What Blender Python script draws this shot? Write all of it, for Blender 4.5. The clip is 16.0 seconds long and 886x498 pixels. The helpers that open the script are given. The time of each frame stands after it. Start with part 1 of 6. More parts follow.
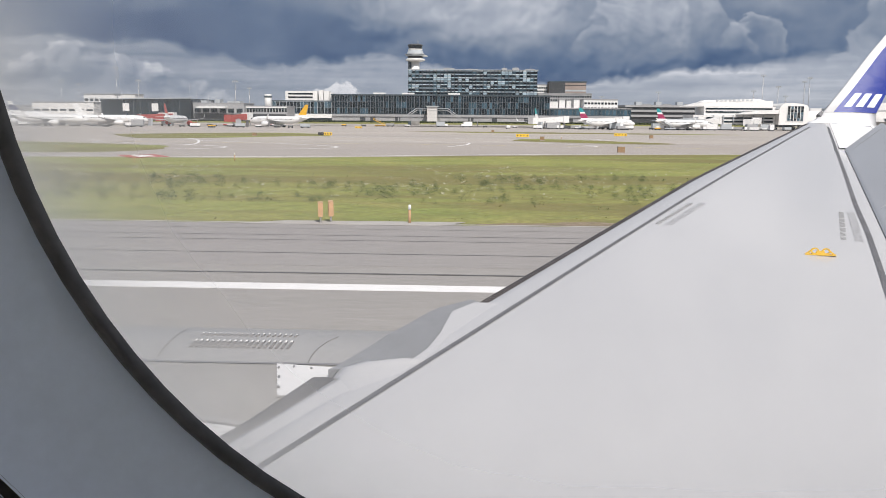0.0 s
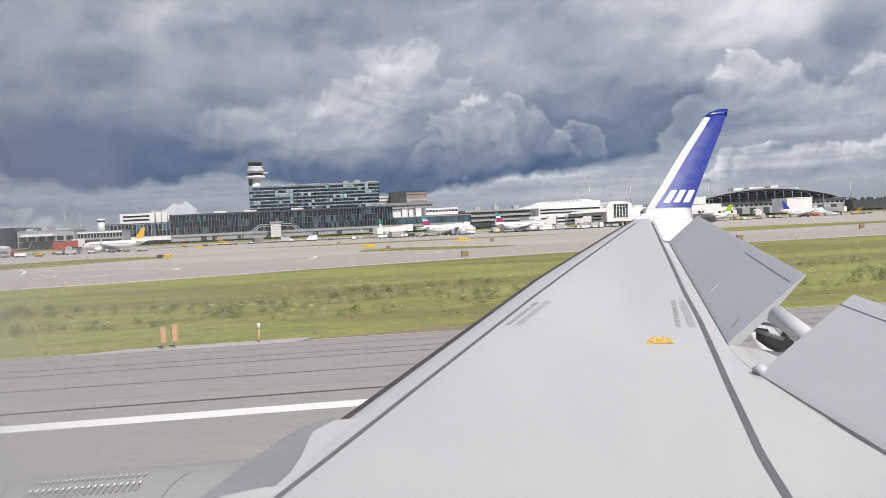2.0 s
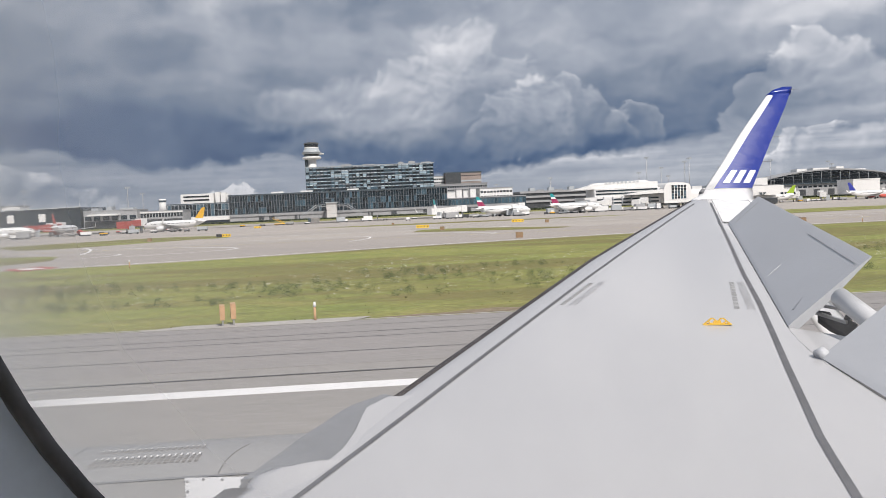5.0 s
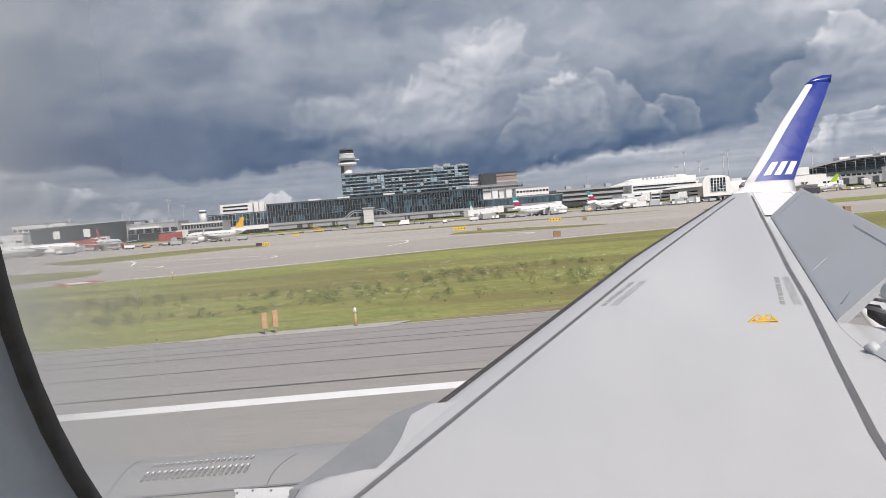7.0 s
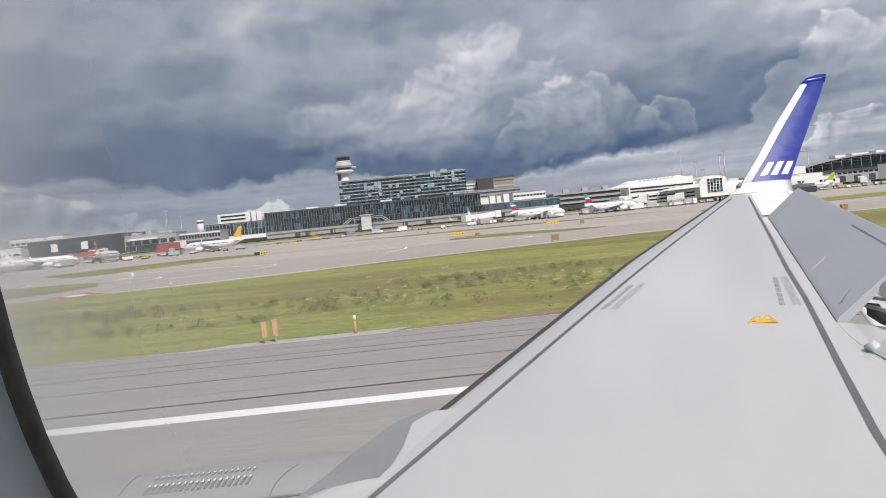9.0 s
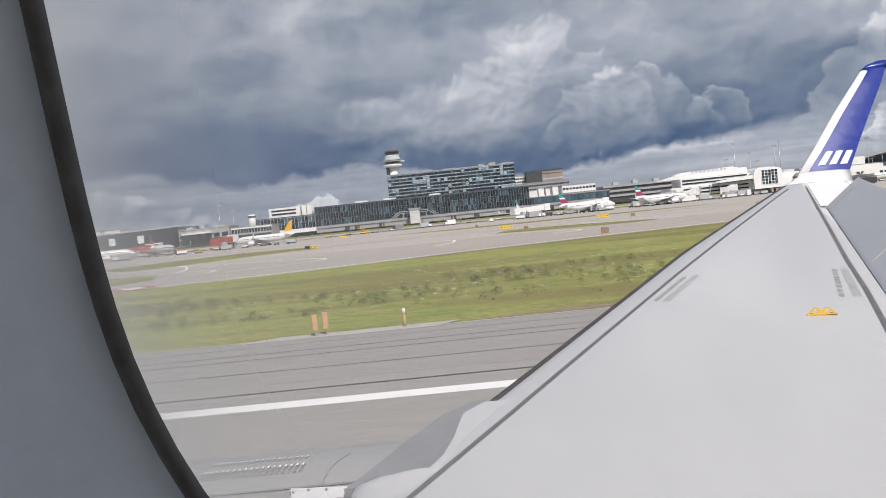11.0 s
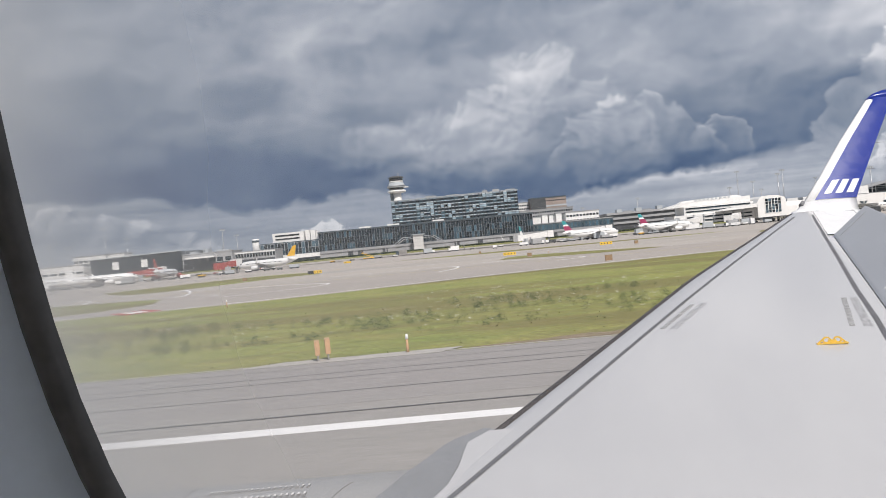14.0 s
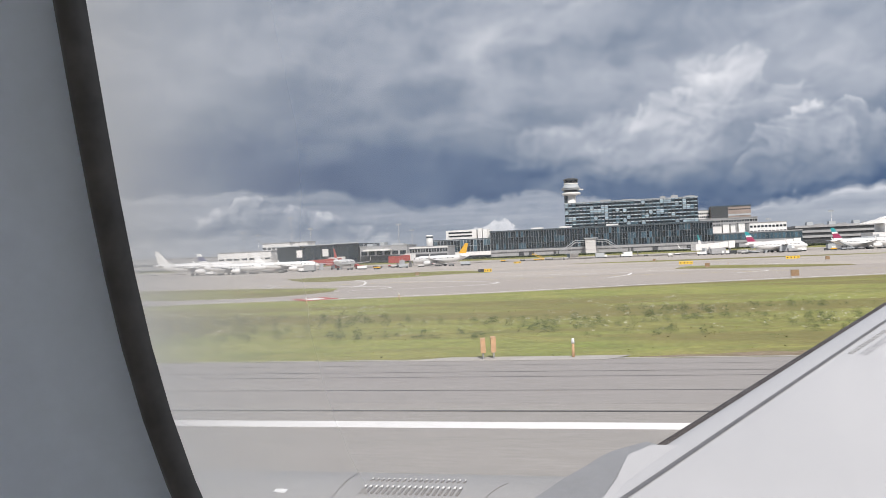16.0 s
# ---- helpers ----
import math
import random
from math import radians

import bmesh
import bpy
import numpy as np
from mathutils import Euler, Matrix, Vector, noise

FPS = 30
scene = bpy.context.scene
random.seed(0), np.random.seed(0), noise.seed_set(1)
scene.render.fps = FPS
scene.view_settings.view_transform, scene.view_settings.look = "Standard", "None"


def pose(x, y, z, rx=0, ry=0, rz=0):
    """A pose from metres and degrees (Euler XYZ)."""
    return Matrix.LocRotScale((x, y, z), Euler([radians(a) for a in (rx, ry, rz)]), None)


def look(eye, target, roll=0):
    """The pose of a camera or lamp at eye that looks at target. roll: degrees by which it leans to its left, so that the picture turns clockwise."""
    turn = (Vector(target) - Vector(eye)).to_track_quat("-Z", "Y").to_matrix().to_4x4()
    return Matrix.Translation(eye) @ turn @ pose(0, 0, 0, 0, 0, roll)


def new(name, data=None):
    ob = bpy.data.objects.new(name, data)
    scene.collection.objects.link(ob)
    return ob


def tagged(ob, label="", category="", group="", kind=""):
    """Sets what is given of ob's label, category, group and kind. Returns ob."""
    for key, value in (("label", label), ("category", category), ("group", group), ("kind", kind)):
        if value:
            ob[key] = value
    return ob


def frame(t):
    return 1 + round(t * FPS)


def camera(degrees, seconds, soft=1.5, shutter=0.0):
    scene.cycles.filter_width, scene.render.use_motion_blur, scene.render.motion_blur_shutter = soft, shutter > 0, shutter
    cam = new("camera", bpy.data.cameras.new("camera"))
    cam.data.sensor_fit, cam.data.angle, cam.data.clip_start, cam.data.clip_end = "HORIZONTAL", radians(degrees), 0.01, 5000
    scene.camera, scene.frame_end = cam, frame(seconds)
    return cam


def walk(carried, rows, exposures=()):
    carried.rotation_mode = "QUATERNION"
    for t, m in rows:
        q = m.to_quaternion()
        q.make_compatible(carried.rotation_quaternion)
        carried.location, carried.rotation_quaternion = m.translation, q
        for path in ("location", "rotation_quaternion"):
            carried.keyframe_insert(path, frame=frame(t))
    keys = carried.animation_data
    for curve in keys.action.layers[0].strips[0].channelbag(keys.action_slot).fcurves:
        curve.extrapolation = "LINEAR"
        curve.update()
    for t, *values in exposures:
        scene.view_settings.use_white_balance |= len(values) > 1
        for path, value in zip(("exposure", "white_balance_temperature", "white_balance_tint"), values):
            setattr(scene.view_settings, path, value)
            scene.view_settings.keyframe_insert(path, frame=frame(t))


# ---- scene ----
cam = camera(55.95, 16.0, soft=0.55)

# seconds, place in metres, yaw to the left, pitch, roll in degrees
PATH = [
    (0.0, 0.0211, -0.0140, 4.4819, 2.39, -9.15, 0.46),
    (0.5, 0.0883, -0.0410, 4.4888, 3.35, -9.18, -0.90),
    (1.0, -0.0067, -0.0188, 4.5286, -1.72, -2.11, -3.58),
    (1.5, 0.0015, -0.0136, 4.4908, -6.14, -1.19, -3.45),
    (2.0, 0.0007, -0.0154, 4.4979, -8.05, -1.82, -2.67),
    (2.5, 0.0149, -0.0201, 4.5011, -8.29, -2.56, -2.54),
    (3.0, 0.0140, -0.0199, 4.4872, -7.51, -2.82, -2.34),
    (3.5, 0.0292, -0.0176, 4.4734, -6.52, -3.16, -2.35),
    (6.0, -0.0099, -0.0085, 4.5111, -2.87, -2.85, -3.18),
    (6.5, -0.0102, -0.0022, 4.5256, -2.13, -2.83, -3.85),
    (7.0, -0.0017, -0.0126, 4.5094, -1.69, -2.67, -4.50),
    (7.5, -0.0031, -0.0131, 4.5139, -1.52, -2.53, -4.76),
    (8.0, -0.0088, 0.0000, 4.5188, -2.07, -2.38, -5.05),
    (8.5, -0.0131, 0.0045, 4.5236, -2.50, -2.28, -5.42),
    (9.0, -0.0022, -0.0121, 4.5199, -1.84, -2.30, -5.57),
    (9.5, -0.0002, -0.0113, 4.5192, -1.06, -2.23, -5.68),
    (10.0, -0.0066, -0.0081, 4.5073, 0.11, -2.20, -5.89),
    (12.5, -0.0248, 0.0238, 4.5008, 2.08, -2.77, -5.67),
    (13.0, -0.0309, 0.0461, 4.5069, 1.61, -2.32, -5.71),
    (13.5, -0.0271, 0.0564, 4.5057, 1.17, -1.34, -5.71),
    (14.0, -0.0337, 0.0640, 4.4949, 1.57, -0.61, -5.39),
    (14.5, -0.0374, 0.0830, 4.4899, 2.86, -0.28, -4.33),
    (15.0, -0.0239, 0.0664, 4.4886, 4.81, 0.28, -3.44),
    (15.5, -0.0271, 0.0720, 4.4949, 7.91, 0.72, -2.46),
    (16.0, -0.0144, 0.0628, 4.5023, 13.24, 0.24, -2.43),
]


def eye_row(t, x, y, z, yaw, pitch, roll):
    """A row of the walk from place, heading to the left of straight out, pitch up and roll, in degrees."""
    a, p = radians(yaw), radians(pitch)
    way = Vector((-math.sin(a) * math.cos(p), math.cos(a) * math.cos(p), math.sin(p)))
    eye = Vector((x, y, z))
    return t, look(eye, eye + way, roll)


walk(cam, [eye_row(*row) for row in PATH], exposures=((0.0, 0.18, 6500, 13), (3.5, 0.17, 6500, 13), (6.0, 0.09, 6500, 13), (14.0, 0.10, 6500, 13), (14.6, 0.17, 6500, 13), (15.5, 0.25, 6500, 13), (16.0, 0.26, 6500, 13)))

# ---- world, sun ----
SUN_AZ, SUN_EL = 158.0, 47.0      # degrees from straight out (+y) towards aft (+x), and above the horizon


def sky_world():
    """A stormy sky set out in degrees of azimuth (from straight out towards aft) and elevation: a grey ceiling, heaped clouds with
    lit crowns, a long slate-blue rain base, and a bright hazy strip under it."""
    world = bpy.data.worlds.new("world")
    scene.world = world
    world.use_nodes = True
    nt = world.node_tree
    nt.nodes.clear()
    N, L = nt.nodes.new, nt.links.new

    def val(op, a, b=None, c=None, clamp=False):
        n = N("ShaderNodeMath")
        n.operation, n.use_clamp = op, clamp
        for i, v in enumerate((a, b, c)):
            if v is None:
                continue
            if isinstance(v, (int, float)):
                n.inputs[i].default_value = v
            else:
                L(v, n.inputs[i])
        return n.outputs[0]

    def add(*vs):
        out = vs[0]
        for v in vs[1:]:
            out = val("ADD", out, v)
        return out

    def mul(a, b):
        return val("MULTIPLY", a, b)

    def step(v, lo, hi, a=0.0, b=1.0):
        """Eases from a to b as v goes from lo to hi."""
        n = N("ShaderNodeMapRange")
        n.interpolation_type = "SMOOTHSTEP"
        for i, k in enumerate((lo, hi, a, b)):
            n.inputs[i + 1].default_value = k
        L(v, n.inputs[0])
        return n.outputs[0]

    def ramp(v, stops, mode="LINEAR"):
        n = N("ShaderNodeValToRGB")
        n.color_ramp.interpolation = mode
        e = n.color_ramp.elements
        while len(e) < len(stops):
            e.new(0.5)
        for el_, (p, c) in zip(e, stops):
            el_.position, el_.color = p, (*((c, c, c) if isinstance(c, (int, float)) else c), 1)
        L(v, n.inputs[0])
        return n.outputs[0]

    def mix(fac, a, b):
        n = N("ShaderNodeMix")
        n.data_type = "RGBA"
        for sock, v in ((n.inputs[0], fac), (n.inputs[6], a), (n.inputs[7], b)):
            if isinstance(v, tuple):
                sock.default_value = (*v, 1)
            elif isinstance(v, (int, float)):
                sock.default_value = v
            else:
                L(v, sock)
        return n.outputs[2]

    tc = N("ShaderNodeTexCoord")
    sep = N("ShaderNodeSeparateXYZ")
    L(tc.outputs["Generated"], sep.inputs[0])
    x, y, z = sep.outputs
    az = mul(val("ARCTAN2", x, y), 57.2958)
    el = mul(val("ARCSINE", z), 57.2958)

    def at(u, v, su, sv, ou, ov):
        com = N("ShaderNodeCombineXYZ")
        L(add(mul(u, su), ou), com.inputs[0])
        L(add(mul(v, sv), ov), com.inputs[1])
        return com.outputs[0]

    def fbm(u, v, su, sv, ou, ov, detail, rough, lac=2.0):
        n = N("ShaderNodeTexNoise")
        n.noise_dimensions = "2D"
        for k, w in (("Scale", 1.0), ("Detail", detail), ("Roughness", rough), ("Lacunarity", lac)):
            n.inputs[k].default_value = w
        L(at(u, v, su, sv, ou, ov), n.inputs[0])
        return n.outputs[0]

    def puffs(u, v, s, ou, ov, detail=2.0):
        """Rounded heaps of vapour: 0 in the creases, 1 on the crowns."""
        n = N("ShaderNodeTexVoronoi")
        n.voronoi_dimensions, n.feature = "2D", "SMOOTH_F1"
        for k, w in (("Scale", 1.0), ("Detail", detail), ("Roughness", 0.55), ("Lacunarity", 2.2), ("Smoothness", 0.6)):
            n.inputs[k].default_value = w
        L(at(u, v, s, s * 1.25, ou, ov), n.inputs[0])
        return val("SUBTRACT", 1.0, n.outputs[0])

    # ragged coordinates: all outlines below are drawn in these
    wu = add(az, mul(add(fbm(az, el, 0.20, 0.24, 4.1, 9.2, 6, 0.53), -0.5), 3.4))
    wv = add(el, mul(add(fbm(az, el, 0.24, 0.30, 8.3, 1.4, 6, 0.53), -0.5), 2.0))
    pf = puffs(wu, wv, 0.42, 2.2, 5.1)
    pf_up = puffs(add(wu, -0.28), add(wv, 0.42), 0.42, 2.2, 5.1)
    relief = val("SUBTRACT", pf, pf_up)
    big = fbm(wu, wv, 0.075, 0.13, 3.1, 7.7, 7, 0.46)
    big_up = fbm(add(wu, -0.5), add(wv, 0.8), 0.075, 0.13, 3.1, 7.7, 7, 0.46)
    soft = fbm(az, el, 0.035, 0.08, 9.3, 4.2, 3, 0.5)
    streak = fbm(wu, el, 0.05, 0.75, 1.3, 2.1, 6, 0.55)

    def edge(u, pts):
        """Elevation of an outline over azimuth, through points in degrees."""
        return add(mul(ramp(val("DIVIDE", add(u, 42.0), 84.0), [((a + 42.0) / 84.0, (e + 4.0) / 20.0) for a, e in pts]), 20.0), -4.0)

    # main mass: dark over the rain base, paler upwards
    base = edge(wu, SKY_BASE)
    up = val("SUBTRACT", wv, base)
    deep = ramp(val("DIVIDE", add(az, 42.0), 84.0), ((0.0, 0.45), (0.20, 0.56), (0.32, 0.72), (0.45, 0.90), (0.58, 1.0), (0.70, 0.95), (0.78, 0.5), (1.0, 0.3)))
    dark = mul(ramp(val("DIVIDE", up, 10.0, clamp=True), ((0.0, 0.54), (0.10, 0.50), (0.24, 0.40), (0.40, 0.24), (0.65, 0.08), (1.0, 0.0)), "EASE"), deep)
    light = add(0.61, step(az, -24.0, 24.0, -0.03, 0.10), mul(add(big, -0.5), 0.70), mul(val("SUBTRACT", big, big_up), 0.6), mul(add(soft, -0.5), 0.25), mul(relief, 0.06), mul(add(fbm(wu, wv, 0.42, 0.62, 6.6, 3.9, 7, 0.58), -0.5), 0.12), step(el, 6.0, 14.0, 0.0, 0.05))
    light = val("SUBTRACT", light, dark)
    # broad paler and darker banks: azimuth, elevation, half width, half height, gain
    for a0, e0, ra, re, gain in SKY_BANKS:
        da, de = val("DIVIDE", add(wu, -a0), ra), val("DIVIDE", add(wv, -e0), re)
        light = add(light, mul(step(add(mul(da, da), mul(de, de)), 0.0, 1.3, 1.0, 0.0), gain))
    # heaped heads, the far ones first: outline, depth of the lit crown, gain
    for pts, depth, gain in SKY_HEADS:
        d = val("SUBTRACT", add(edge(wu, pts), mul(add(pf, -0.62), 1.5)), wv)
        first, last = pts[0][0], pts[-1][0]
        mask = step(d, -0.08, 0.22 * depth)
        if last < 40:
            mask = mul(mask, mul(step(wu, first, first + 0.28 * (last - first)), step(wu, last - 0.12 * (last - first), last, 1.0, 0.0)))
        crown = val("POWER", 2.71828, val("DIVIDE", val("MAXIMUM", d, 0.0), -depth))
        lit = mul(add(mul(crown, gain), 0.05, mul(relief, 0.13), mul(val("SUBTRACT", big, big_up), 0.3)), val("POWER", crown, 0.35))
        behind = mul(step(d, -2.0, 0.0, 0.0, -0.03), val("SUBTRACT", 1.0, mask))
        light = add(light, behind, mul(mask, lit))
    # the strip of distant sky under the base
    below = val("SUBTRACT", add(base, mul(add(pf, -0.6), 0.35)), wv)
    strip = add(0.56, mul(add(streak, -0.5), 0.85), mul(relief, 0.08), mul(add(soft, -0.5), 0.3))
    rim_light = mul(step(below, 0.0, 0.9, 1.0, 0.0), ramp(val("DIVIDE", add(az, 42.0), 84.0), ((0.0, 0.05), (0.36, 0.04), (0.52, 0.05), (0.58, 0.22), (0.80, 0.24), (1.0, 0.10))))
    strip = add(strip, rim_light)
    for pts, depth, gain in SKY_LOW:
        d = val("SUBTRACT", add(edge(wu, pts), mul(add(pf, -0.62), 0.9)), wv)
        crown = val("POWER", 2.71828, val("DIVIDE", val("MAXIMUM", d, 0.0), -depth))
        strip = add(strip, mul(mul(step(d, -0.02, 0.25), crown), add(gain, mul(relief, 0.6))))
    wide = step(az, 16.0, 26.0, 0.45, 2.2)
    light_all = mix(val("DIVIDE", add(below, mul(wide, 0.3)), wide, clamp=True), light, strip)
    cloud = ramp(light_all, SKY_TONES)
    # rain haze at the foot of the sky
    cloud = mix(step(el, 0.0, 3.0, 0.50, 0.0), cloud, (0.40, 0.43, 0.46))
    # open sky, far above the view
    sky = N("ShaderNodeTexSky")
    sky.sky_type, sky.sun_disc = "NISHITA", False
    sky.sun_elevation, sky.sun_rotation = radians(SUN_EL), radians(SUN_AZ)
    n = N("ShaderNodeVectorMath")
    n.operation = "SCALE"
    L(sky.outputs[0], n.inputs[0])
    n.inputs[3].default_value = 0.1
    colour = mix(mul(step(el, 22.0, 60.0), step(soft, 0.42, 0.60, 0.0, 0.7)), cloud, n.outputs[0])
    bg = N("ShaderNodeBackground")
    L(colour, bg.inputs[0])
    bg.inputs[1].default_value = 1.0
    out = N("ShaderNodeOutputWorld")
    L(bg.outputs[0], out.inputs[0])


# lower edge of the long rain cloud: azimuth, elevation
SKY_BASE = ((-42, 4.6), (-31, 4.4), (-27, 4.6), (-21, 4.5), (-17, 3.9), (-13, 3.5), (-9.5, 3.5), (-7, 3.9), (-3, 3.2), (1, 2.2), (6, 2.3), (10, 2.6), (14, 2.9), (18, 3.4), (21, 3.8), (25, 4.5), (30, 5.0), (42, 5.6))
SKY_BANKS = ((-13.5, 10.6, 4.0, 1.5, -0.16), (-19.0, 12.5, 6.0, 2.0, 0.08), (-15.5, 8.3, 5.0, 1.0, 0.10), (-21.5, 7.0, 5.0, 0.7, 0.10), (-2.5, 7.4, 5.0, 1.6, 0.02), (5.5, 11.2, 3.2, 1.7, 0.09), (4.0, 8.6, 6.0, 2.6, 0.01),
             (0.0, 13.0, 5.0, 1.6, -0.10), (-8.0, 14.5, 6.0, 1.5, 0.12), (15.0, 12.5, 5.0, 2.0, -0.08), (26.0, 12.5, 6.0, 3.0, 0.10), (24.5, 7.6, 5.0, 1.0, -0.12), (34.5, 11.0, 2.2, 2.0, -0.22))
SKY_HEADS = (
    (((21, 3), (24.5, 7.5), (27, 9.6), (28.5, 10.6), (30, 9.8), (32, 9.0), (35, 9.3), (42, 10.0)), 2.8, 0.20),
    (((-13.5, 3), (-10.5, 6.2), (-8, 8.4), (-6, 9.3), (-3.5, 9.4), (-0.5, 9.9), (2, 10.9), (4, 11.9), (6, 13.0), (7.5, 13.4), (8.7, 12.2), (10, 11.0), (11.5, 9.6), (13.5, 6.5), (15.5, 3)), 4.2, 0.055),
    (((4.5, 3), (7.0, 6.4), (8.2, 7.4), (9.4, 8.2), (10.9, 9.2), (12.4, 9.3), (13.9, 8.5), (15.6, 7.6), (17.4, 5.5), (18.5, 3)), 2.2, 0.14),
    (((15.2, 5.5), (16.6, 6.9), (17.4, 7.3), (18.4, 6.4), (19.6, 5.2)), 1.3, 0.20))
SKY_LOW = (
    (((-14.6, 0), (-12.6, 1.4), (-11, 2.1), (-9.8, 2.6), (-8.8, 2.3), (-7.8, 1.0), (-7.0, 0)), 1.3, 0.58),
    (((-34, 1.0), (-29, 3.6), (-26, 4.4), (-24, 3.9), (-19, 2.8), (-15, 0.5)), 1.4, 0.10),
    (((21, -1), (25, 3.2), (28.5, 4.3), (31, 4.2), (33, 4.5), (36, 4.3), (42, 4.2)), 0.9, 0.26))
SKY_TONES = ((0.0, (0.042, 0.085, 0.178)), (0.22, (0.096, 0.146, 0.238)), (0.45, (0.202, 0.250, 0.322)), (0.7, (0.360, 0.400, 0.462)), (1.0, (0.70, 0.72, 0.75)))
sky_world()

sun_data = bpy.data.lights.new("sun", "SUN")
sun_data.energy, sun_data.angle, sun_data.color = 4.0, radians(0.6), (1.0, 0.955, 0.88)
sun = new("sun", sun_data)
sa, se = radians(SUN_AZ), radians(SUN_EL)
SUN_WAY = Vector((math.sin(sa) * math.cos(se), math.cos(sa) * math.cos(se), math.sin(se)))
sun.matrix_world = look(SUN_WAY * 100, (0, 0, 0))

# ---- materials ----


def material(name, colour, rough=0.6, metal=0.0, vary=0.12, scale=3.0, fine=40.0, bump=0.0, spread=0.0, coat=0.0, second=None, streak=None, spec=0.5):
    """A node material: base colour with a large and a fine variation, roughness wear and a little relief. second: the colour the large
    variation goes to; spread: how far single pieces differ; streak: stretch of the large variation along x, y, z."""
    m = bpy.data.materials.new(name)
    m.use_nodes = True
    nt = m.node_tree
    N, L = nt.nodes.new, nt.links.new
    b = nt.nodes["Principled BSDF"]
    b.inputs["Roughness"].default_value, b.inputs["Metallic"].default_value = rough, metal
    b.inputs["Coat Weight"].default_value = coat
    b.inputs["Specular IOR Level"].default_value = spec
    tc = N("ShaderNodeTexCoord")
    mp = N("ShaderNodeMapping")
    L(tc.outputs["Object"], mp.inputs[0])
    if streak:
        mp.inputs["Scale"].default_value = streak

    def tex(s, d):
        n = N("ShaderNodeTexNoise")
        n.inputs["Scale"].default_value, n.inputs["Detail"].default_value, n.inputs["Roughness"].default_value = s, d, 0.6
        L(mp.outputs[0], n.inputs[0])
        return n.outputs[0]

    big, small = tex(scale, 4), tex(fine, 3)

    def blend(kind, fac, a, c):
        n = N("ShaderNodeMix")
        n.data_type, n.blend_type = "RGBA", kind
        for sock, v in ((n.inputs[0], fac), (n.inputs[6], a), (n.inputs[7], c)):
            if isinstance(v, tuple):
                sock.default_value = (*v, 1)
            elif isinstance(v, (int, float)):
                sock.default_value = v
            else:
                L(v, sock)
        return n.outputs[2]

    def span(v, lo, hi, a=0.3, c=0.7):
        n = N("ShaderNodeMapRange")
        n.inputs[1].default_value, n.inputs[2].default_value, n.inputs[3].default_value, n.inputs[4].default_value = a, c, lo, hi
        L(v, n.inputs[0])
        return n.outputs[0]

    other = second or tuple(c * (1 - 2 * vary) for c in colour)
    base = blend("MIX", span(big, 0, 1), colour, other)
    grain = N("ShaderNodeCombineColor")
    g = span(small, 1 - vary, 1 + vary)
    for i in range(3):
        L(g, grain.inputs[i])
    base = blend("MULTIPLY", 1.0, base, grain.outputs[0])
    if spread:
        info = N("ShaderNodeObjectInfo")
        c2 = N("ShaderNodeCombineColor")
        g2 = span(info.outputs["Random"], 1 - spread, 1 + spread, 0, 1)
        for i in range(3):
            L(g2, c2.inputs[i])
        base = blend("MULTIPLY", 1.0, base, c2.outputs[0])
    L(base, b.inputs["Base Color"])
    wear = min(0.08, 0.3 * rough)
    L(span(big, rough - wear, min(rough + wear, 1)), b.inputs["Roughness"])
    if bump:
        bp = N("ShaderNodeBump")
        bp.inputs["Strength"].default_value, bp.inputs["Distance"].default_value = 0.6, bump
        L(small, bp.inputs["Height"])
        L(bp.outputs[0], b.inputs["Normal"])
    return m


wing_paint = material("wing_paint", (0.465, 0.463, 0.467), 0.10, vary=0.02, scale=0.7, fine=9, streak=(1, 0.35, 1), second=(0.452, 0.450, 0.457))
wing_light = material("wing_light", (0.60, 0.60, 0.605), 0.34, vary=0.03, scale=1.2, fine=18)
spoiler_paint = material("spoiler_paint", (0.50, 0.51, 0.53), 0.45, vary=0.03, scale=1.3, fine=22, streak=(1, 0.4, 1), second=(0.47, 0.48, 0.50))
seam_paint = material("seam_paint", (0.12, 0.12, 0.128), 0.6, vary=0.1, scale=4, fine=30)
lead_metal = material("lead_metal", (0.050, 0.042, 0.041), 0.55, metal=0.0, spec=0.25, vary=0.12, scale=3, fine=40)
bare_metal = material("bare_metal", (0.55, 0.55, 0.56), 0.35, metal=0.9, vary=0.08)
winglet_white = material("winglet_white", (0.80, 0.80, 0.80), 0.45, vary=0.02)
tip_white = material("tip_white", (0.78, 0.78, 0.77), 0.5, vary=0.12, scale=2.5, fine=30, second=(0.70, 0.70, 0.70))
winglet_blue = material("winglet_blue", (0.004, 0.023, 0.24), 0.28, vary=0.05, scale=2, spec=0.25)
marking_white = material("marking_white", (0.85, 0.85, 0.85), 0.4, vary=0.02)
marking_dark = material("marking_dark", (0.20, 0.20, 0.21), 0.6, vary=0.1)
eye_yellow = material("eye_yellow", (0.78, 0.50, 0.07), 0.45, vary=0.08, scale=20)
nacelle_paint = material("nacelle_paint", (0.30, 0.29, 0.28), 0.45, vary=0.04, scale=1.1, fine=12, second=(0.245, 0.237, 0.227))
slat_metal = material("slat_metal", (0.165, 0.155, 0.148), 0.5, vary=0.08, scale=3.5, fine=45, streak=(1, 0.5, 1), second=(0.21, 0.20, 0.195))
louvre_paint = material("louvre_paint", (0.315, 0.31, 0.305), 0.4, vary=0.04, scale=2, fine=20)
louvre_dark = material("louvre_dark", (0.20, 0.19, 0.185), 0.6, vary=0.1)
